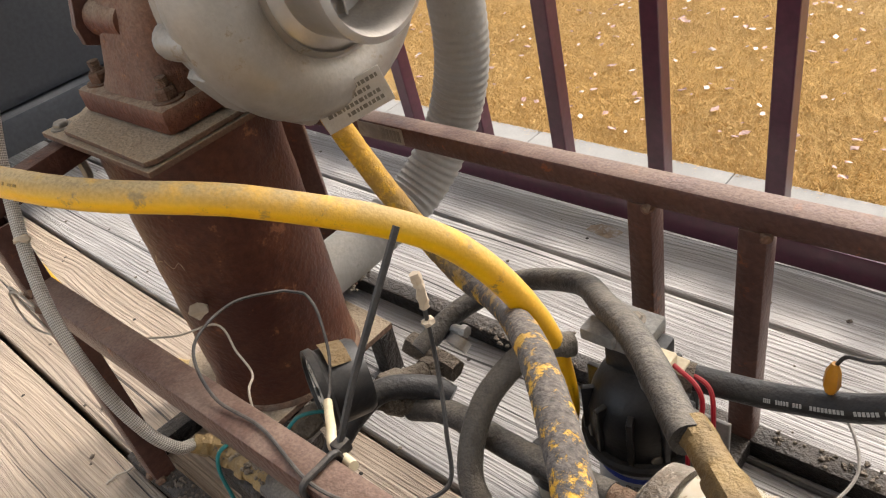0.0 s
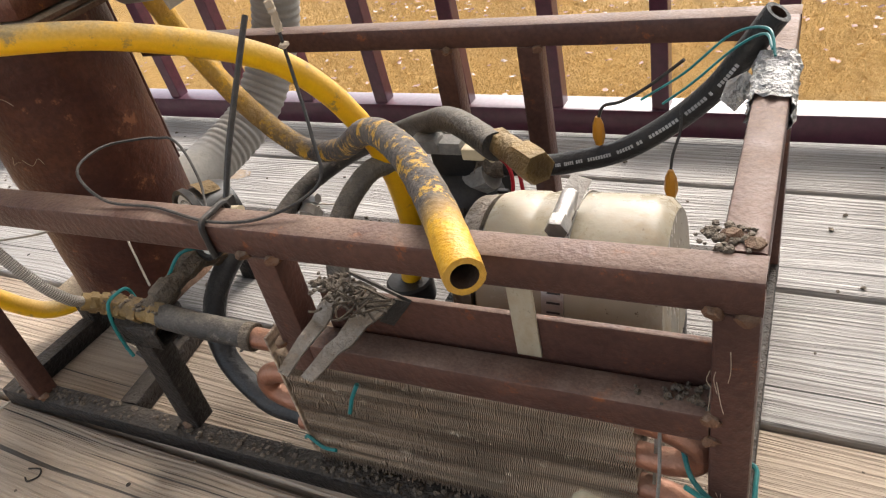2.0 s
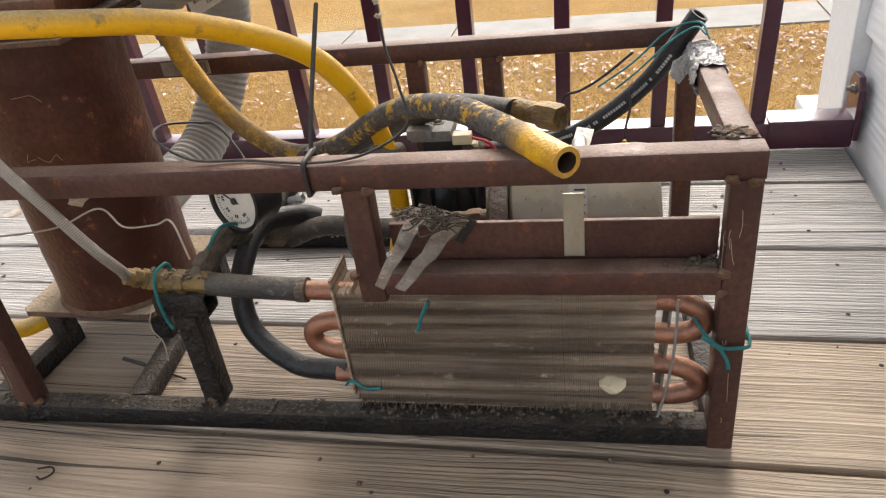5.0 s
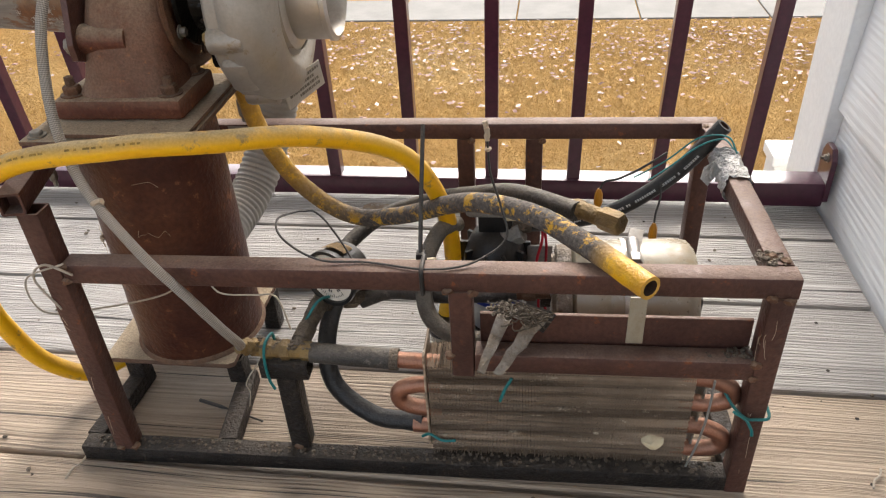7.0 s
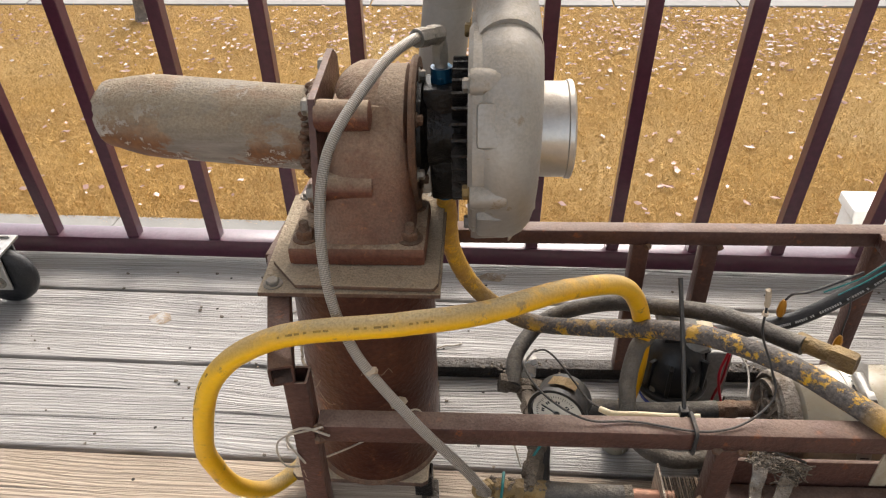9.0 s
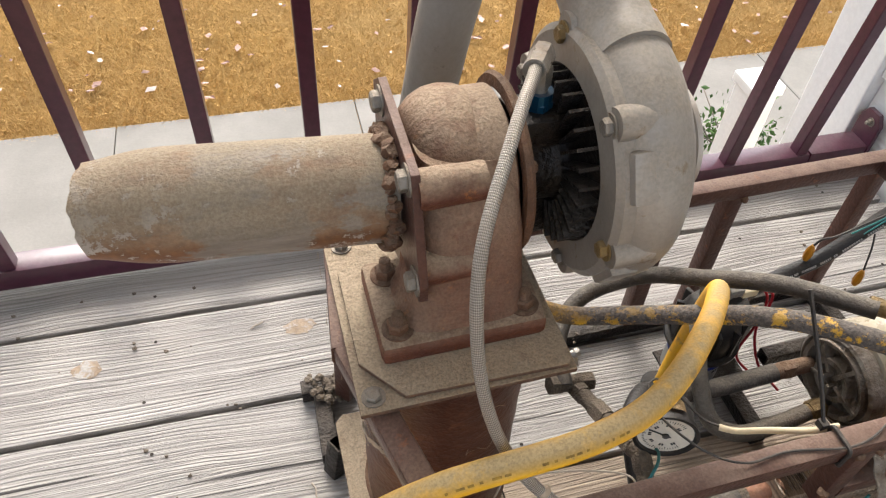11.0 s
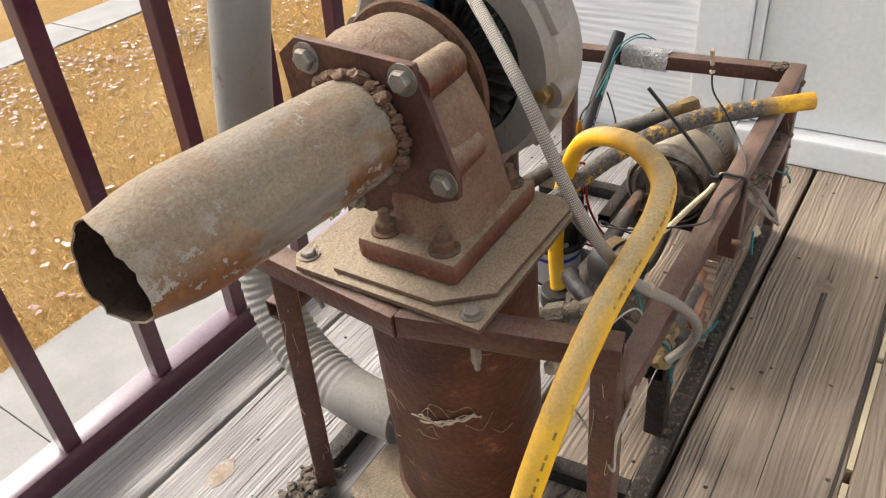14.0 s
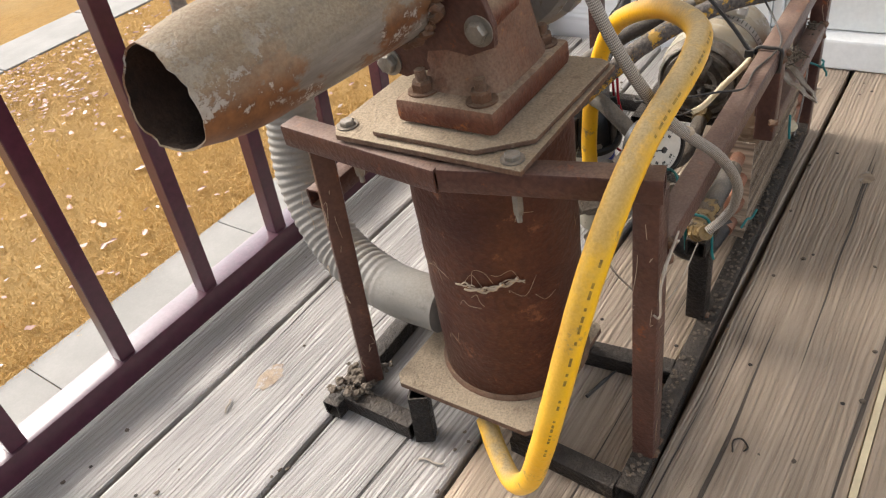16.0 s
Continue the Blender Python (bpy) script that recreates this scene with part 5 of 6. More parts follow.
    part("fitting", fitting(bmesh.new(), (0.452, 0.131, 0.231), (0.492, 0.095, 0.235), 0.0084, ((.58, 1, 1.28), (.0, .22, 1.12))), M["brass"], k, "greasy brass hex fitting", True)
    part("clamp", lathe([(.0095, 0), (.0112, 0), (.0112, .009), (.0095, .009)], (0.207, 0.215, 0.092), (0.208, 0.225, 0.097), 20), M["band"], k, "worm-drive hose clamp")
    part("clamp_screw", fitting(bmesh.new(), (0.199, 0.222, 0.105), (0.219, 0.222, 0.109), 0.004, ((.7, 1, 1.4),)), M["band"], k)
    g = thing("fuel_hose", "clean black rubber fuel hose with an open end", "hose")
    part("tube", sweep(GY, 0.0086, 18, 12, bore=0.0055), [M["rubber"], M["soot"]], g, smooth=True)
    bm = bmesh.new()
    pts = curve_points(GY, 24)
    for i in range(40, 108):
        if i % 11 in (0, 1) or i % 23 == 5:
            continue
        p, q = pts[i], pts[i + 1]
        tdir = (q - p).normalized()
        nrm = (Vector((0.15, -0.86, 0.42)) - tdir * tdir.dot(Vector((0.15, -0.86, 0.42)))).normalized()
        side = tdir.cross(nrm)
        mm = Matrix((tdir, side, nrm)).transposed().to_4x4()
        mm.translation = p + nrm * 0.0086
        box(bm, 0.0001, (q - p).length * 0.7, -0.0013, 0.0013, -0.0002, 0.0003, 0, mm)
    part("print_line", bm, M["print"], g, "row of small pale print")
    part("barb", fitting(bmesh.new(), (0.390, 0.219, 0.155), (0.412, 0.2245, 0.1535), 0.0098, ((0, .6, 1.15),)), M["grime_fitting"], g, smooth=True)
    o = thing("cooler_return_hose", "black rubber hose looping down to the oil cooler", "hose")
    part("tube", sweep(BK2, 0.0092, 16, 12, rough=0.03), M["rubber"], o, smooth=True)
    o2 = thing("cooler_feed_hose", "short straight black rubber hose on the cooler inlet", "hose")
    part("tube", sweep([(0.213, 0.024, 0.137), (0.25, 0.024, 0.134), (0.292, 0.026, 0.130)], 0.0095, 16, 10, rough=0.04), M["rubber_dirty"], o2, smooth=True)
    part("clamp", lathe([(0, 0), (.0102, 0), (.0102, .008), (0, .008)], (0.286, 0.0258, 0.130), (0.3, 0.026, 0.1297), 18), M["grime_fitting"], o2)
    gl = thing("suction_hose", "grey-brown rubber hose bent round to the oil pump", "hose")
    part("tube", sweep(GL, 0.0088, 16, 12, rough=0.03), M["tan_rubber"], gl, smooth=True)
    part("barb", fitting(bmesh.new(), (0.413, 0.0965, 0.104), (0.438, 0.098, 0.108), 0.0082, ((.4, 1, 1.35),)), M["brass"], gl, smooth=True)
    ob = thing("outlet_hose", "short black rubber hose between manifold and oil pump", "hose")
    part("tube", sweep([(0.235, 0.135, 0.112), (0.27, 0.14, 0.122), (0.33, 0.14, 0.118), (0.40, 0.138, 0.125)], 0.0095, 16, 10, rough=0.04), M["rubber_dirty"], ob, smooth=True)
    part("barb", fitting(bmesh.new(), (0.398, 0.138, 0.125), (0.44, 0.136, 0.13), 0.0085, ((.2, .5, 1.2),)), M["rust_bolt"], ob, smooth=True)


def manifold():
    m = thing("oil_manifold", "greasy brass and iron pipe fittings with tees", "pipe fittings")
    bm = bmesh.new()
    fitting(bm, (0.162, 0.022, 0.142), (0.215, 0.024, 0.138), 0.0078, ((.1, .3, 1.25), (.45, .6, 1.3), (.8, 1, 1.2)))
    part("front_fitting", bm, M["brass"], m, "grimy brass fitting run", True)
    part("riser", fitting(bmesh.new(), (0.200, 0.024, 0.140), (0.212, 0.085, 0.155), 0.0078, ((.15, .4, 1.3), (.6, .85, 1.25))), M["grime_fitting"], m, smooth=True)
    part("tee", fitting(bmesh.new(), (0.212, 0.075, 0.152), (0.205, 0.20, 0.085), 0.0085, ((.1, .3, 1.3), (.45, .62, 1.35), (.8, 1, 1.3))), M["grime_fitting"], m, smooth=True)
    part("elbow", fitting(bmesh.new(), (0.175, 0.195, 0.10), (0.225, 0.195, 0.09), 0.009, ((0, .25, 1.25), (.6, 1, 1.2))), M["grime_fitting"], m, smooth=True)
    part("branch", fitting(bmesh.new(), (0.21, 0.12, 0.125), (0.242, 0.138, 0.115), 0.0088, ((.3, .7, 1.3),)), M["grime_fitting"], m, smooth=True)
    bm = bmesh.new()
    rnd = random.Random(6)
    for _ in range(120):
        p = Vector((0.162, 0.022, 0.148)).lerp(Vector((0.215, 0.024, 0.144)), rnd.random())
        weld(bm, p + Vector((0, rnd.uniform(-.006, .006), rnd.uniform(-.001, .002))), rnd.uniform(.0008, .0022), rnd.random())
    part("caked_dirt", bm, M["grime_fitting"], m, "caked oily dirt", kind="stuff")
    g = thing("pressure_gauge", "round black pressure gauge with a soiled white dial", "gauge")
    c, n = Vector((0.226, 0.076, 0.184)), Vector((-0.38, -0.90, 0.10)).normalized()
    part("case", lathe([(0, -0.03), (0.024, -0.03), (0.026, -0.026), (0.026, -0.004), (0.0285, -0.002), (0.0285, 0.003), (0.0255, 0.003), (0.0245, 0.0), (0.0, 0.0)], c, c + n, 40), M["black_plastic"], g, smooth=True)
    part("dial", lathe([(0, 0.0006), (0.0243, 0.0006), (0.0243, 0.0002), (0, 0.0002)], c, c + n, 40), M["face"], g, "soiled white dial")
    side = Vector((0.1, 0.25, 0.96))
    side = (side - n * side.dot(n)).normalized()
    cross = n.cross(side)
    bm = bmesh.new()
    rows = [[bm.verts.new(c - n * (0.007 + 0.015 * j) + (side * math.cos(a) + cross * math.sin(a)) * (0.0285 - 0.0021 * j + 0.0005 * (i % 2))) for i, a in enumerate(radians(-26 + 8 * q) for q in range(8))] for j in range(2)]
    for i in range(7):
        bm.faces.new((rows[0][i], rows[0][i + 1], rows[1][i + 1], rows[1][i]))
    bmesh.ops.solidify(bm, geom=list(bm.faces), thickness=0.0008)
    part("paper_patch", bm, M["paper"], g, "peeling brown paper patch on the case")
    mm, _ = ends(c + n * 0.001, c + n)
    bm = bmesh.new()
    for i in range(41):
        a = radians(-45 + 270 * i / 40)
        L = 0.0035 if i % 5 == 0 else 0.0018
        box(bm, -0.0003, 0.0003, 0.0205 - L, 0.0205, 0, 0.0002, 0, mm @ Matrix.Rotation(a, 4, "Z"))
    for i in range(7):
        a = radians(-40 + 260 * i / 6)
        box(bm, -0.002, -0.0004, 0.0125, 0.0152, 0, 0.0002, 0, mm @ Matrix.Rotation(a, 4, "Z"))
        box(bm, 0.0004, 0.002, 0.0125, 0.0152, 0, 0.0002, 0, mm @ Matrix.Rotation(a, 4, "Z"))
    part("scale", bm, M["ink"], g)
    bm = box(bmesh.new(), -0.0006, 0.0006, -0.005, 0.017, 0.0003, 0.0008, 0, mm @ Matrix.Rotation(radians(70), 4, "Z"))
    lathe([(0, 0), (.003, 0), (.003, .0015), (0, .0015)], c + n * 0.0012, c + n * 2, 16, bm)
    part("needle", bm, M["ink"], g)
    part("stem", fitting(bmesh.new(), tuple(c - n * 0.018 + Vector((0, 0, -.026))), tuple(Vector((0.213, 0.085, 0.152))), 0.006, ((.2, .6, 1.3),)), M["brass"], g)


def oil_tank():
    t = thing("oil_pump_tank", "aged white plastic oil reservoir lying on its side with steel bands", "reservoir")
    a, b = Vector((0.452, 0.106, 0.146)), Vector((0.564, 0.106, 0.150))
    R = 0.0545
    part("body", lathe([(0, 0), (R * .86, 0), (R * .97, .004), (R, .012), (R, .03), (R * .985, .032), (R * .985, .036), (R, .038), (R, .098), (R * .97, .107), (R * .86, .1125), (0, .1125)], a, b, 48), M["plastic"], t, "aged translucent white plastic body", True)
    part("end_cap", lathe([(0, -.006), (R * .30, -.006), (R * .32, -.018), (R * .42, -.018), (R * .44, -.007), (R * .66, -.007), (R * .68, -.017), (R * .76, -.018), (R * .79, -.010), (R * .84, -.010), (R * .86, -.015), (R * .92, -.013), (R * .95, 0), (0, 0)], a, b, 48), M["sheet"], t, "soiled metal end cap with ring ridges", True)
    bm = bmesh.new()
    for i in range(5):
        mm = Matrix.Translation(a + Vector((-0.016, 0, 0))) @ Euler((i * math.tau / 5 + .4, 0, 0)).to_matrix().to_4x4()
        box(bm, -0.003, 0.010, -0.0022, 0.0022, 0.008, R * .72, 0.0006, mm)
    part("cap_rib", bm, M["sheet"], t)
    d = (b - a).normalized()
    for k, s in enumerate((0.046,)):
        cl = part("hose_clamp", lathe([(R + .0002, 0), (R + .0012, 0), (R + .0012, .013), (R + .0002, .013)], a + d * s, b, 48), M["band"], t, "worm-drive steel band")
        p = a + d * (s + .0065) + Vector((0, -0.012, R + 0.004))
        part("screw", fitting(bmesh.new(), tuple(p + Vector((0, -.020, .001))), tuple(p + Vector((0, .012, .004))), 0.0058, ((0, .3, 1.25),)), M["band"], cl, "clamp screw", True)
        bm = bmesh.new()
        for i in range(60):
            an = math.tau * i / 60
            mm = Matrix.Translation(a + d * (s + .0065)) @ Euler((an, 0, 0)).to_matrix().to_4x4()
            box(bm, -0.004, 0.004, -0.0006, 0.0006, R + .001, R + .0015, 0, mm)
        part("thread_slot", bm, M["ink"], cl)
        bm = sweep([tuple(p + Vector((0, -.004, 0.002))), tuple(p + Vector((0.002, .006, .012))), tuple(p + Vector((.004, .014, .026)))], 0.004, 6, 6)
        bmesh.ops.scale(bm, vec=(1, 1, 1), verts=bm.verts)
        part("band_tail", prism([(-.0065, 0), (.0065, 0), (.0065, .022), (-.0065, .022)], 0, .0009, Matrix.Translation(p + Vector((0, .002, .002))) @ pose(0, 0, 0, 24, 8, -10)), M["band"], cl)
        bm.free()
    part("strap", boxm(0.494, 0.508, 0.0195, 0.0212, 0.163, 0.212, 0.0005), M["plastic"], t, "pale plastic strap")
    for x in (0.462, 0.548):
        part("cradle", boxm(x - 0.008, x + 0.008, 0.026, 0.16, 0.080, 0.0945, 0.002), M["frame_dark"], t)
        part("cradle_post", tube_bar((x, 0.036, 0.0945), (x, 0.036, 0.15), 0.014), M["frame_dark"], t)
    part("rear_rest", tube_bar((0.425, 0.178, 0.0875), (0.596, 0.178, 0.0875), 0.016), M["frame_dark"], t, smooth=True)
    part("rest_leg", tube_bar((0.55, 0.178, 0.0), (0.55, 0.178, 0.08), 0.016), M["frame_dark"], t, smooth=True)


def fuel_pump():
    p = thing("fuel_pump", "black and silver electric pump standing on the cart", "pump")
    x, y = 0.374, 0.222
    part("base_bracket", boxm(x - 0.03, x + 0.064, y - 0.03, y + 0.03, S + 0.0002, S + 0.004, 0.001), M["frame_dark"], p)
    part("motor", lathe([(0, 0), (.030, 0), (.032, .003), (.032, .058), (.033, .06), (0, .06)], (x, y, S + .004), (x, y, 1), 40), M["tank_label"], p, "silver labelled motor case", True)
    part("label_band", lathe([(.0322, 0), (.0326, 0), (.0326, .005), (.0322, .005)], (x, y, 0.062), (x, y, 1), 40), M["blue_print"], p, "blue printed band")
    part("head", lathe([(0, 0), (.034, 0), (.036, .004), (.036, .03), (.032, .045), (.026, .058), (.012, .066), (0, .066)], (x, y, 0.0835), (x, y, 1), 40), M["black_plastic"], p, "black plastic pump head", True)
    part("flange", lathe([(.030, 0), (.041, 0), (.042, .002), (.042, .006), (.040, .008), (.030, .008)], (x, y, 0.082), (x, y, 1), 40), M["black_plastic"], p, "black plastic clamp ring", True)
    for i in range(10):
        a = math.tau * i / 10
        mm = Matrix.Translation((x, y, 0.112)) @ Euler((0, 0, a)).to_matrix().to_4x4()
        part("rib", boxm(0.030, 0.0395, -0.0022, 0.0022, -0.021, 0.020, 0.001, m=mm), M["black_plastic"], p)
    for i in range(4):
        a = radians(45 + 90 * i)
        part("screw", bolt((x + .033 * math.cos(a), y + .033 * math.sin(a), 0.092), (math.cos(a), math.sin(a), .1), .0045, .004), M["zinc"], p)
    part("switch_body", boxm(x - 0.018, x + 0.02, y - 0.012, y + 0.014, 0.150, 0.172, 0.003), M["black_plastic"], p, smooth=True)
    bm = boxm(x - 0.028, x + 0.012, y - 0.016, y + 0.018, 0.172, 0.183, 0.002)
    box(bm, x - 0.03, x - 0.006, y - 0.02, y - 0.004, 0.176, 0.186, 0.002)
    part("switch_cap", bm, M["grey_plastic"], p, "dusty grey switch cap", True)
    part("screw", bolt((x - 0.004, y + 0.006, 0.183), (0, 0, 1), .005, .004), M["zinc"], p)
    part("connector", boxm(x + 0.012, x + 0.030, y - 0.016, y - 0.004, 0.168, 0.178, 0.0015), M["cream"], p, "cream wire connector")
    part("connector", boxm(x + 0.016, x + 0.034, y - 0.006, y + 0.006, 0.156, 0.165, 0.0015), M["cream"], p, "cream wire connector")
    part("port", fitting(bmesh.new(), (x + 0.006, y - 0.004, 0.138), (x + 0.03, y - 0.006, 0.15), 0.012, ((.5, 1, 1.1),)), M["grey_plastic"], p, smooth=True)
    part("red_lead", sweep([(x + .030, y - .01, .173), (x + .048, y - .016, .168), (x + .052, y - .018, .148), (x + .046, y - .024, .11), (x + .06, y - .04, .06), (x + .085, y - .06, .03)], .0016, 8, 8), M["red_wire"], p, "red lead wire", True)
    part("red_lead", sweep([(x + .034, y, .16), (x + .05, y - .004, .158), (x + .056, y - .01, .142), (x + .056, y - .012, .10), (x + .05, y - .014, .05), (x + .07, y - .03, .024)], .0016, 8, 8), M["red_wire"], p, "red lead wire", True)
    part("side_plate", boxm(x + 0.036, x + 0.064, y - 0.003, y + 0.0, S + 0.004, 0.128, 0.001), M["grey_plastic"], p)
    bm = bmesh.new()
    cu = bpy.data.curves.new("word", "FONT")
    cu.body, cu.size, cu.extrude, cu.align_x = "PUMP", 0.006, 0.0001, "CENTER"
    tmp = bpy.data.objects.new("word", cu)
    me = bpy.data.meshes.new_from_object(tmp)
    bpy.data.objects.remove(tmp)
    w = new("word", me)
    me.materials.append(M["ink"])
    me.transform(Matrix.Translation((x + 0.0325 * math.cos(radians(-70)), y + 0.0325 * math.sin(radians(-70)), 0.0545)) @ pose(0, 0, 0, 90, 0, 20))
    w.parent = p
    f = thing("filter_bottle", "clear plastic filter bottle with a black screw cap", "bottle")
    part("bottle", lathe([(0, 0), (.016, 0), (.0175, .002), (.0175, .03), (.012, .034), (0, .034)], (0.316, 0.192, 0.0), (0.316, 0.192, 1), 28), M["plastic"], f, smooth=True)
    part("cap", lathe([(0, .028), (.021, .028), (.0215, .03), (.0215, .048), (.0195, .05), (.012, .0505), (0, .0505)], (0.316, 0.192, 0.0), (0.316, 0.192, 1), 28), M["black_plastic"], f, "black screw cap", True)


def oil_cooler():
    c = thing("oil_cooler", "finned oil cooler with copper return bends, tied to the frame", "oil cooler")
    x0, x1, y0, y1, z0, z1 = 0.322, 0.556, 0.012, 0.046, 0.024, 0.136
    rnd = random.Random(21)
    bm = bmesh.new()
    n = 175
    for i in range(n):
        x = x0 + (x1 - x0) * i / (n - 1)
        bend = rnd.gauss(0, .00005)
        nz = 34
        prev = None
        for k in range(nz + 1):
            z = z0 + (z1 - z0) * k / nz + rnd.gauss(0, .0002)
            xx = x + bend + (0.0005 if k % 2 else -0.0005) + (rnd.gauss(0, .0007) if k in (0, nz) else 0)
            yf = y0 + (rnd.gauss(0, .0005) if rnd.random() < .15 else 0) + 0.0011 * math.cos(k * math.tau / 8) ** 2
            if k == 0:
                z -= abs(rnd.gauss(0, .0022)) - 0.003 * max(0, math.sin(i * .11) * math.sin(i * .37))
            cur = (bm.verts.new((xx, yf, z)), bm.verts.new((xx + .0007, yf, z)), bm.verts.new((xx, y1, z)))
            if prev:
                bm.faces.new((prev[0], prev[1], cur[1], cur[0]))
                bm.faces.new((prev[0], cur[0], cur[2], prev[2]))
            prev = cur
    part("fin_block", bm, M["fin"], c, "packed thin oily wavy fins", kind="stuff")
    # added dark box standing for the shade in the gaps between fins
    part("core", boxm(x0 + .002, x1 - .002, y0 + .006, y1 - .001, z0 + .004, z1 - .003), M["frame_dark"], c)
    part("end_plate", boxm(x0 - .0035, x0 - .0015, y0 - .001, y1 + .004, z0 + .01, z1 + .012, 0.0005), M["fin"], c)
    m = pose(0.5655, 0.026, 0.08, 0, 3, 0)
    part("end_plate", boxm(-.001, .001, -.008, .022, -.062, .066, 0.0005, m=m), M["sheet"], c, "thin bent aluminium end plate")
    zs = [z0 + 0.012 + i * 0.0295 for i in range(4)]
    for a, b in ((zs[0], zs[1]), (zs[2], zs[3])):
        part("return_bend", sweep([(x1 - .01, .022, a), (x1 + .014, .02, a), (x1 + .030, .018, a + (b - a) * .2), (x1 + .034, .018, (a + b) / 2), (x1 + .030, .018, a + (b - a) * .8), (x1 + .014, .02, b), (x1 - .01, .022, b)], .0078, 16, 8), M["copper"], c, "tarnished copper return bend", True)
    a, b = zs[1] + .008, zs[2] + .008
    part("return_bend", sweep([(x0 + .01, .022, a), (x0 - .012, .022, a), (x0 - .027, .022, a + (b - a) * .2), (x0 - .031, .022, (a + b) / 2), (x0 - .027, .022, a + (b - a) * .8), (x0 - .012, .022, b), (x0 + .01, .022, b)], .0078, 16, 8), M["copper"], c, "tarnished copper return bend", True)
    part("inlet_stub", sweep([(0.286, .026, .130), (0.305, .026, .129), (x0 + .01, .026, .128)], .0076, 16, 4), M["copper"], c, "copper inlet stub", True)
    part("outlet_stub", sweep([(0.302, .028, .043), (x0 + .01, .026, .044)], .0076, 16, 2), M["copper"], c, smooth=True)
    part("tie_wire", sweep([(0.571, .010, .132), (0.570, .008, .09), (0.566, .009, .05), (0.561, .011, .02)], .0011, 6, 6), M["grey_wire"], c, "bent steel retaining wire", True)
    # a bright worn patch of bent fins
    part("wax_blob", weld(bmesh.new(), (0.527, 0.0112, 0.053), 0.009, 3), M["cream"], c, "pale dried blob on the fins", True)


def bracket():
    b = thing("bent_bracket", "bent slotted aluminium angle bracket on the frame", "bracket")

    def sheet(bm, p, q, r, s, thick=0.0016):
        p, q, r, s = (Vector(v) for v in (p, q, r, s))
        n = (q - p).cross(s - p).normalized() * thick
        lo = [bm.verts.new(v) for v in (p, q, r, s)]
        hi = [bm.verts.new(v + n) for v in (p, q, r, s)]
        for f in (lo[::-1], hi):
            bm.faces.new(f)
        for k in range(4):
            bm.faces.new((lo[k], lo[(k + 1) % 4], hi[(k + 1) % 4], hi[k]))

    def slotted(tl, tr, br, bl):
        tl, tr, br, bl = (Vector(v) for v in (tl, tr, br, bl))

        def at(u, v):
            return tl.lerp(tr, u).lerp(bl.lerp(br, u), v)
        bm = bmesh.new()
        for u0, u1, v0, v1 in ((0, .33, 0, 1), (.64, 1, 0, .98), (.33, .64, 0, .16)):
            nn = 6
            for k in range(nn):
                va, vb = v0 + (v1 - v0) * k / nn, v0 + (v1 - v0) * (k + 1) / nn
                wa, wb = (Vector((0, 0.0015 * math.sin(v * 17 + u0 * 5), 0.001 * math.sin(v * 23))) for v in (va, vb))
                sheet(bm, at(u0, va) + wa, at(u1, va) + wa, at(u1, vb) + wb, at(u0, vb) + wb)
        return bm
    part("leaf", slotted((.389, .024, .203), (.430, .012, .198), (.389, -.033, .168), (.371, -.032, .176)), M["sheet"], b)
    bm = bmesh.new()
    sheet(bm, (.394, .022, .205), (.429, .016, .197), (.434, .020, .19), (.40, .027, .198))
    sheet(bm, (.429, .014, .197), (.434, .02, .19), (.424, .012, .178), (.42, .006, .186))
    part("side_leaf", bm, M["rubber_dirty"], b, "dark crumpled side leaf")
    bm = bmesh.new()
    rnd = random.Random(3)
    for _ in range(40):
        p = (0.405 + rnd.gauss(0, .008), 0.002 + rnd.gauss(0, .004), 0.205 + rnd.gauss(0, .002))
        sweep([p, (p[0] + rnd.gauss(.004, .004), p[1] + rnd.gauss(0, .004), p[2] + rnd.gauss(0, .003)), (p[0] + rnd.gauss(.01, .008), p[1] + rnd.gauss(0, .004), p[2] + rnd.gauss(-.001, .004))], .0007, 4, 3, bm=bm)
    part("debris", bm, M["grime_fitting"], b, "tangle of dry debris", kind="stuff")


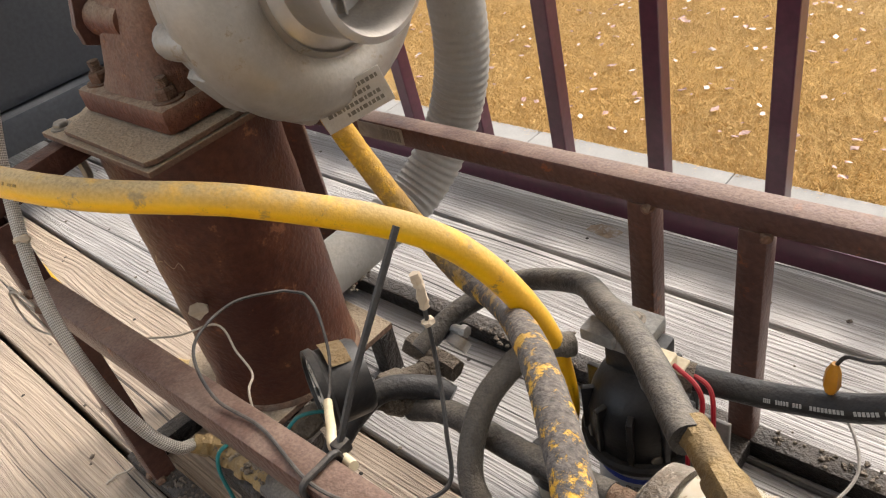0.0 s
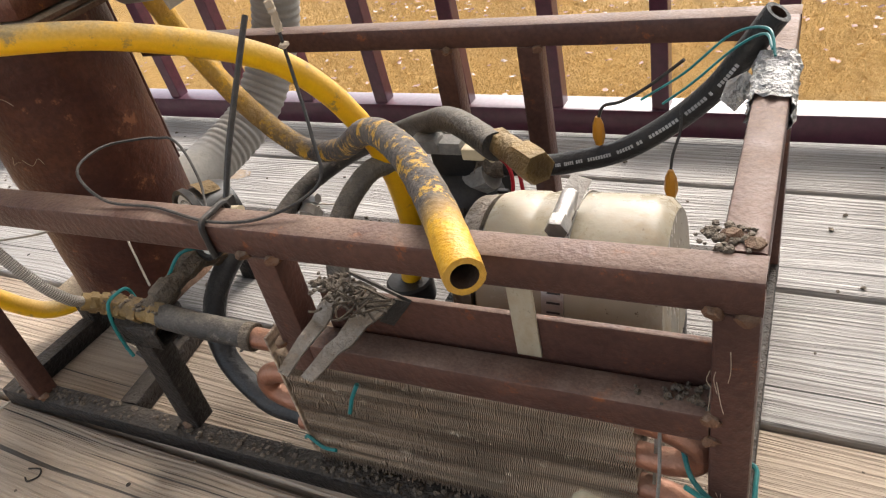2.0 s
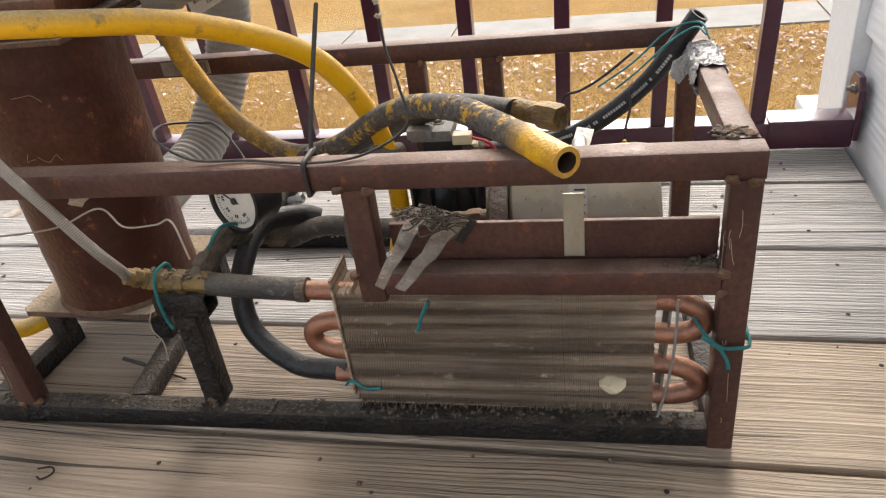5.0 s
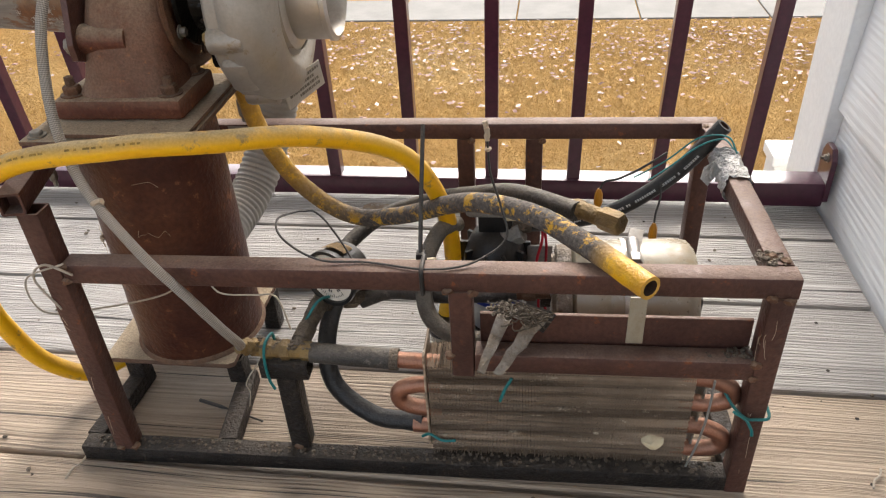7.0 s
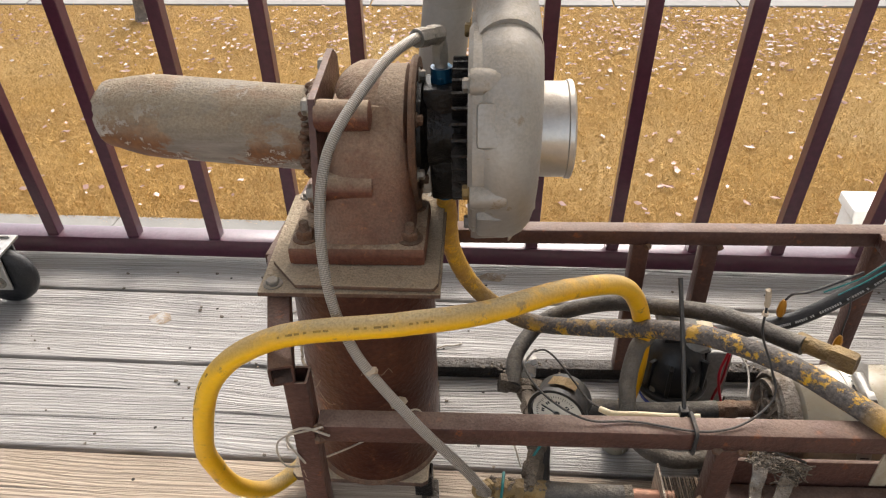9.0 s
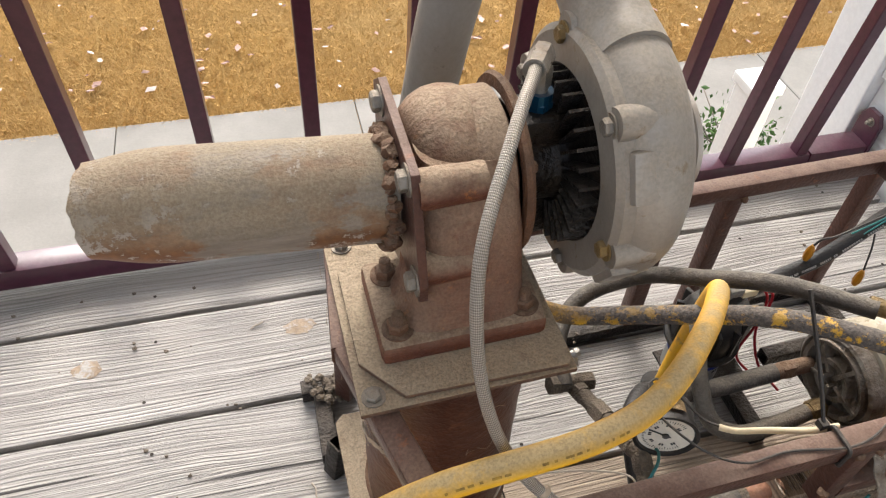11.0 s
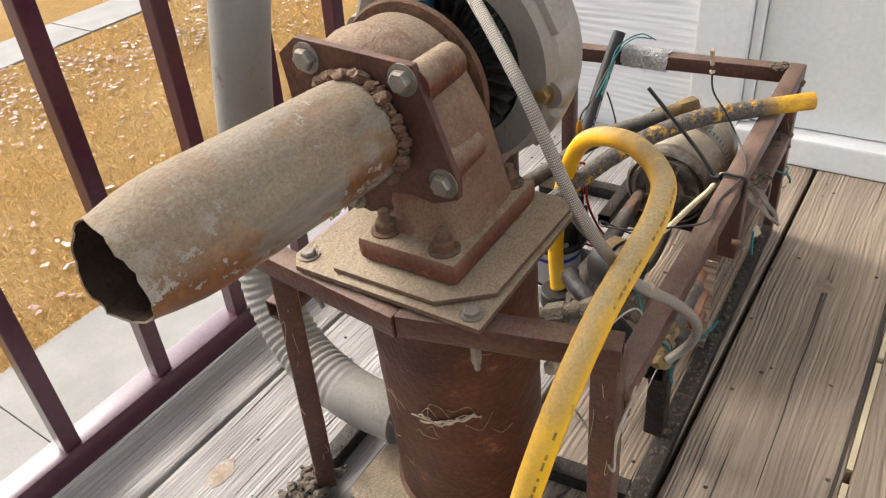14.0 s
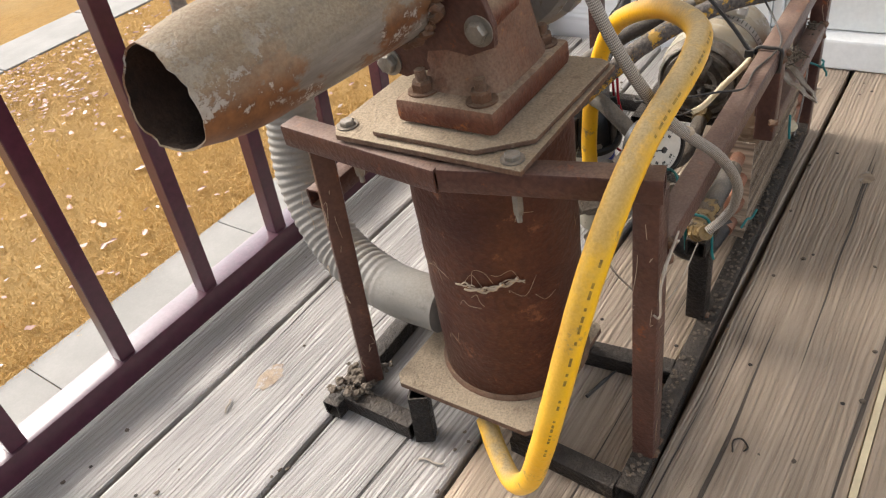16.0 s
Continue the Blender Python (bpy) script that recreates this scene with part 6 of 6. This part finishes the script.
def wires():
    t = thing("cable_tie", "black cable tie round the front bar with a long tail", "cable tie")
    x = 0.326
    loop = [(x, -.0015, .228), (x, -.002, .238), (x, -.001, .2495), (x, .01, .2505), (x, .0205, .2495), (x, .0215, .238), (x, .0205, .2265), (x, .01, .2265), (x, -.001, .227), (x, -.0015, .229)]
    part("loop", sweep(loop, .0019, 8, 4), M["black_wire"], t, smooth=True)
    part("head", boxm(x - .0075, x - .0005, .0225, .0305, .2415, .249, .001), M["black_wire"], t)
    part("tail", sweep([(x - .004, .027, .248), (x - .0045, .045, .272), (x - .005, .072, .302), (x - .0055, .098, .330)], .0019, 6, 6), M["black_wire"], t, smooth=True)
    w = thing("loose_wire", "thin dark wire looped over the bar with a frayed end", "wire")
    part("lead", sweep([(0.377, .055, .338), (0.379, .052, .31), (0.388, .04, .285), (0.392, .028, .262), (0.365, .01, .2505), (0.33, .002, .2495), (0.28, 0.011, 0.249), (0.240, 0.010, 0.2515), (0.208, 0.024, 0.262), (0.192, 0.060, 0.258), (0.199, 0.088, 0.249), (0.205, 0.096, 0.245), (0.213, 0.099, 0.243), (0.224, 0.096, 0.234), (0.240, 0.084, 0.218), (0.252, 0.070, 0.209), (0.262, 0.060, 0.210)], .0010, 7, 10), M["black_wire"], w, smooth=True)
    part("frayed_end", sweep([(0.377, .055, .336), (0.3765, .056, .345), (0.375, .056, .352)], lambda d: .0022 - .03 * abs(d - .008), 8, 6, rough=.6), M["web"], w, "frayed pale wire end", True)
    part("crimp", weld(bmesh.new(), (0.3775, .0545, .329), .0028, 9), M["web"], w)
    sl = thing("cream_sleeve_wire", "cream insulated wire stub tied at the bar", "wire")
    part("sleeve", sweep([(0.261, .060, .209), (0.272, .052, .212), (0.292, .040, .225), (0.313, .027, .238), (0.335, .022, .244)], .0028, 10, 6), M["cream"], sl, smooth=True)
    g = thing("grey_loop_wire", "thin grey wire loop standing over the frame", "wire")
    part("loop", sweep([(0.03, -.003, .24), (0.01, -.006, .252), (-0.006, -.004, .235), (0.004, .0, .20)], .0011, 6, 8), M["white_wire"], g, smooth=True)
    s = thing("string", "thin pale string hanging along the front post", "string")
    part("strand", sweep([(0.026, -.004, .252), (-0.012, -.006, .236), (-0.01, -.004, .2), (0.02, .02, .185), (0.06, .06, .17), (0.09, .085, .175), (0.11, .082, .158), (0.15, .07, .166), (0.18, .05, .18), (0.192, .04, .15)], .0009, 6, 8), M["white_wire"], s, smooth=True)
    part("strand", sweep([(0.165, .02, .13), (0.14, .03, .09), (0.13, .05, .055), (0.12, .06, .024)], .0006, 6, 8), M["white_wire"], s, smooth=True)
    part("fluff", weld(bmesh.new(), (0.075, .083, .185), .008, 8), M["web"], s, "clot of fluff")
    k = thing("burnt_match", "thin burnt wooden splinter lying on the deck", "splinter")
    part("stick", sweep([(0.05, .085, .004), (0.085, .075, .003), (0.13, .06, .002)], lambda d: .0011 if d > .035 else .002, 6, 5), M["black_wire"], k, smooth=True)
    for i, (pts, lab) in enumerate((([(0.178, .008, .104), (0.174, .009, .115), (0.173, .010, .135), (0.174, .014, .1505), (0.175, .023, .1535), (0.176, .033, .150), (0.176, .035, .128), (0.176, .034, .110)], "teal wire tie round the fitting"),
                                    ([(0.312, .014, .042), (0.32, .010, .05), (0.332, .008, .044), (0.345, .006, .047)], "teal wire tie on the cooler stub"),
                                    ([(0.582, .014, .116), (0.588, .002, .110), (0.598, -.003, .102), (0.607, -.0025, .100), (0.6175, -.002, .102), (0.6185, .010, .104), (0.617, .0205, .105), (0.604, .0215, .106), (0.592, .018, .108)], "teal wire tie round the corner post"),
                                    ([(0.586, -.006, .112), (0.594, -.006, .106), (0.599, -.006, .101), (0.603, -.009, .094), (0.604, -.010, .088)], "teal wire tie tail"),
                                    ([(0.388, -.01, .118), (0.392, -.008, .13), (0.398, -.006, .142)], "teal wire tie on the bracket"),
                                    ([(0.203, .05, .152), (0.215, .06, .168), (0.222, .075, .162), (0.212, .08, .146)], "teal wire tie on the riser"))):
        q = thing("wire_tie", lab, "wire tie", group="teal wire ties")
        part("twist", sweep(pts, .0014, 7, 7), M["green_wire"], q, smooth=True)
    hw = thing("hose_wires", "green wires taped along the fuel hose with amber terminals", "wire")
    part("green_lead", sweep([(0.604, .19, .262), (0.598, .212, .262), (0.58, .228, .246), (0.555, .230, .222), (0.535, .23, .206)], .0009, 6, 10), M["green_wire"], hw, smooth=True)
    part("green_lead", sweep([(0.606, .185, .260), (0.60, .205, .268), (0.578, .226, .256), (0.55, .228, .23), (0.52, .232, .208)], .0009, 6, 10), M["green_wire"], hw, smooth=True)
    part("brown_lead", sweep([(0.55, .226, .24), (0.525, .232, .218), (0.505, .235, .205), (0.492, .238, .20), (0.487, .24, .19)], .0013, 6, 10), M["black_wire"], hw, smooth=True)
    part("dark_lead", sweep([(0.548, .228, .205), (0.548, .222, .19), (0.544, .215, .175), (0.543, .212, .165)], .0011, 6, 8), M["black_wire"], hw, smooth=True)
    for p in ((0.486, .240, .178), (0.543, .212, .152)):
        part("terminal", lathe([(0, 0), (.003, .001), (.005, .008), (.0042, .018), (.0018, .024), (0, .024)], (p[0], p[1], p[2] - .012), (p[0], p[1], p[2] + 1), 8), M["amber"], hw, "amber insulated terminal", True)
    tp = thing("foil_tape", "crinkled silver foil tape wrapped over the end bar", "tape")
    bm = bmesh.new()
    rnd = random.Random(17)
    ny, nk = 22, 28
    rings = []
    for j in range(ny + 1):
        y = 0.165 + 0.062 * j / ny
        ring = []
        for q in range(nk):
            a = math.tau * q / nk
            ca, sa = math.cos(a), math.sin(a)
            rr = 0.0125 + rnd.gauss(0, .0009)
            ring.append(bm.verts.new((0.606 + rr * math.copysign(abs(ca) ** .55, ca), y + rnd.gauss(0, .0012), 0.2335 + rr * math.copysign(abs(sa) ** .55, sa))))
        rings.append(ring)
    for p, q in zip(rings[:-1], rings[1:]):
        for j in range(nk):
            bm.faces.new((p[j], p[(j + 1) % nk], q[(j + 1) % nk], q[j]))
    part("wrap", bm, M["tape"], tp)
    part("torn_flap", prism([(0, 0), (.022, .002), (.02, .014), (.008, .018), (-.002, .012)], 0, .0006, Matrix.Translation((0.585, .19, .222)) @ pose(0, 0, 0, 70, -30, 40)), M["tape"], tp)
    bl = thing("deck_wire", "thin grey wire lying on the deck behind the cart", "wire")
    part("strand", sweep([(0.44, .33, .03), (0.47, .345, .035), (0.49, .33, .03), (0.50, .30, .022), (0.485, .25, .024), (0.46, .2, .03)], .0013, 6, 8), M["grey_wire"], bl, smooth=True)


steel_frame()
combustion_chamber()
turbocharger()
manifold()
oil_tank()
fuel_pump()
oil_cooler()
hoses()
bracket()
wires()
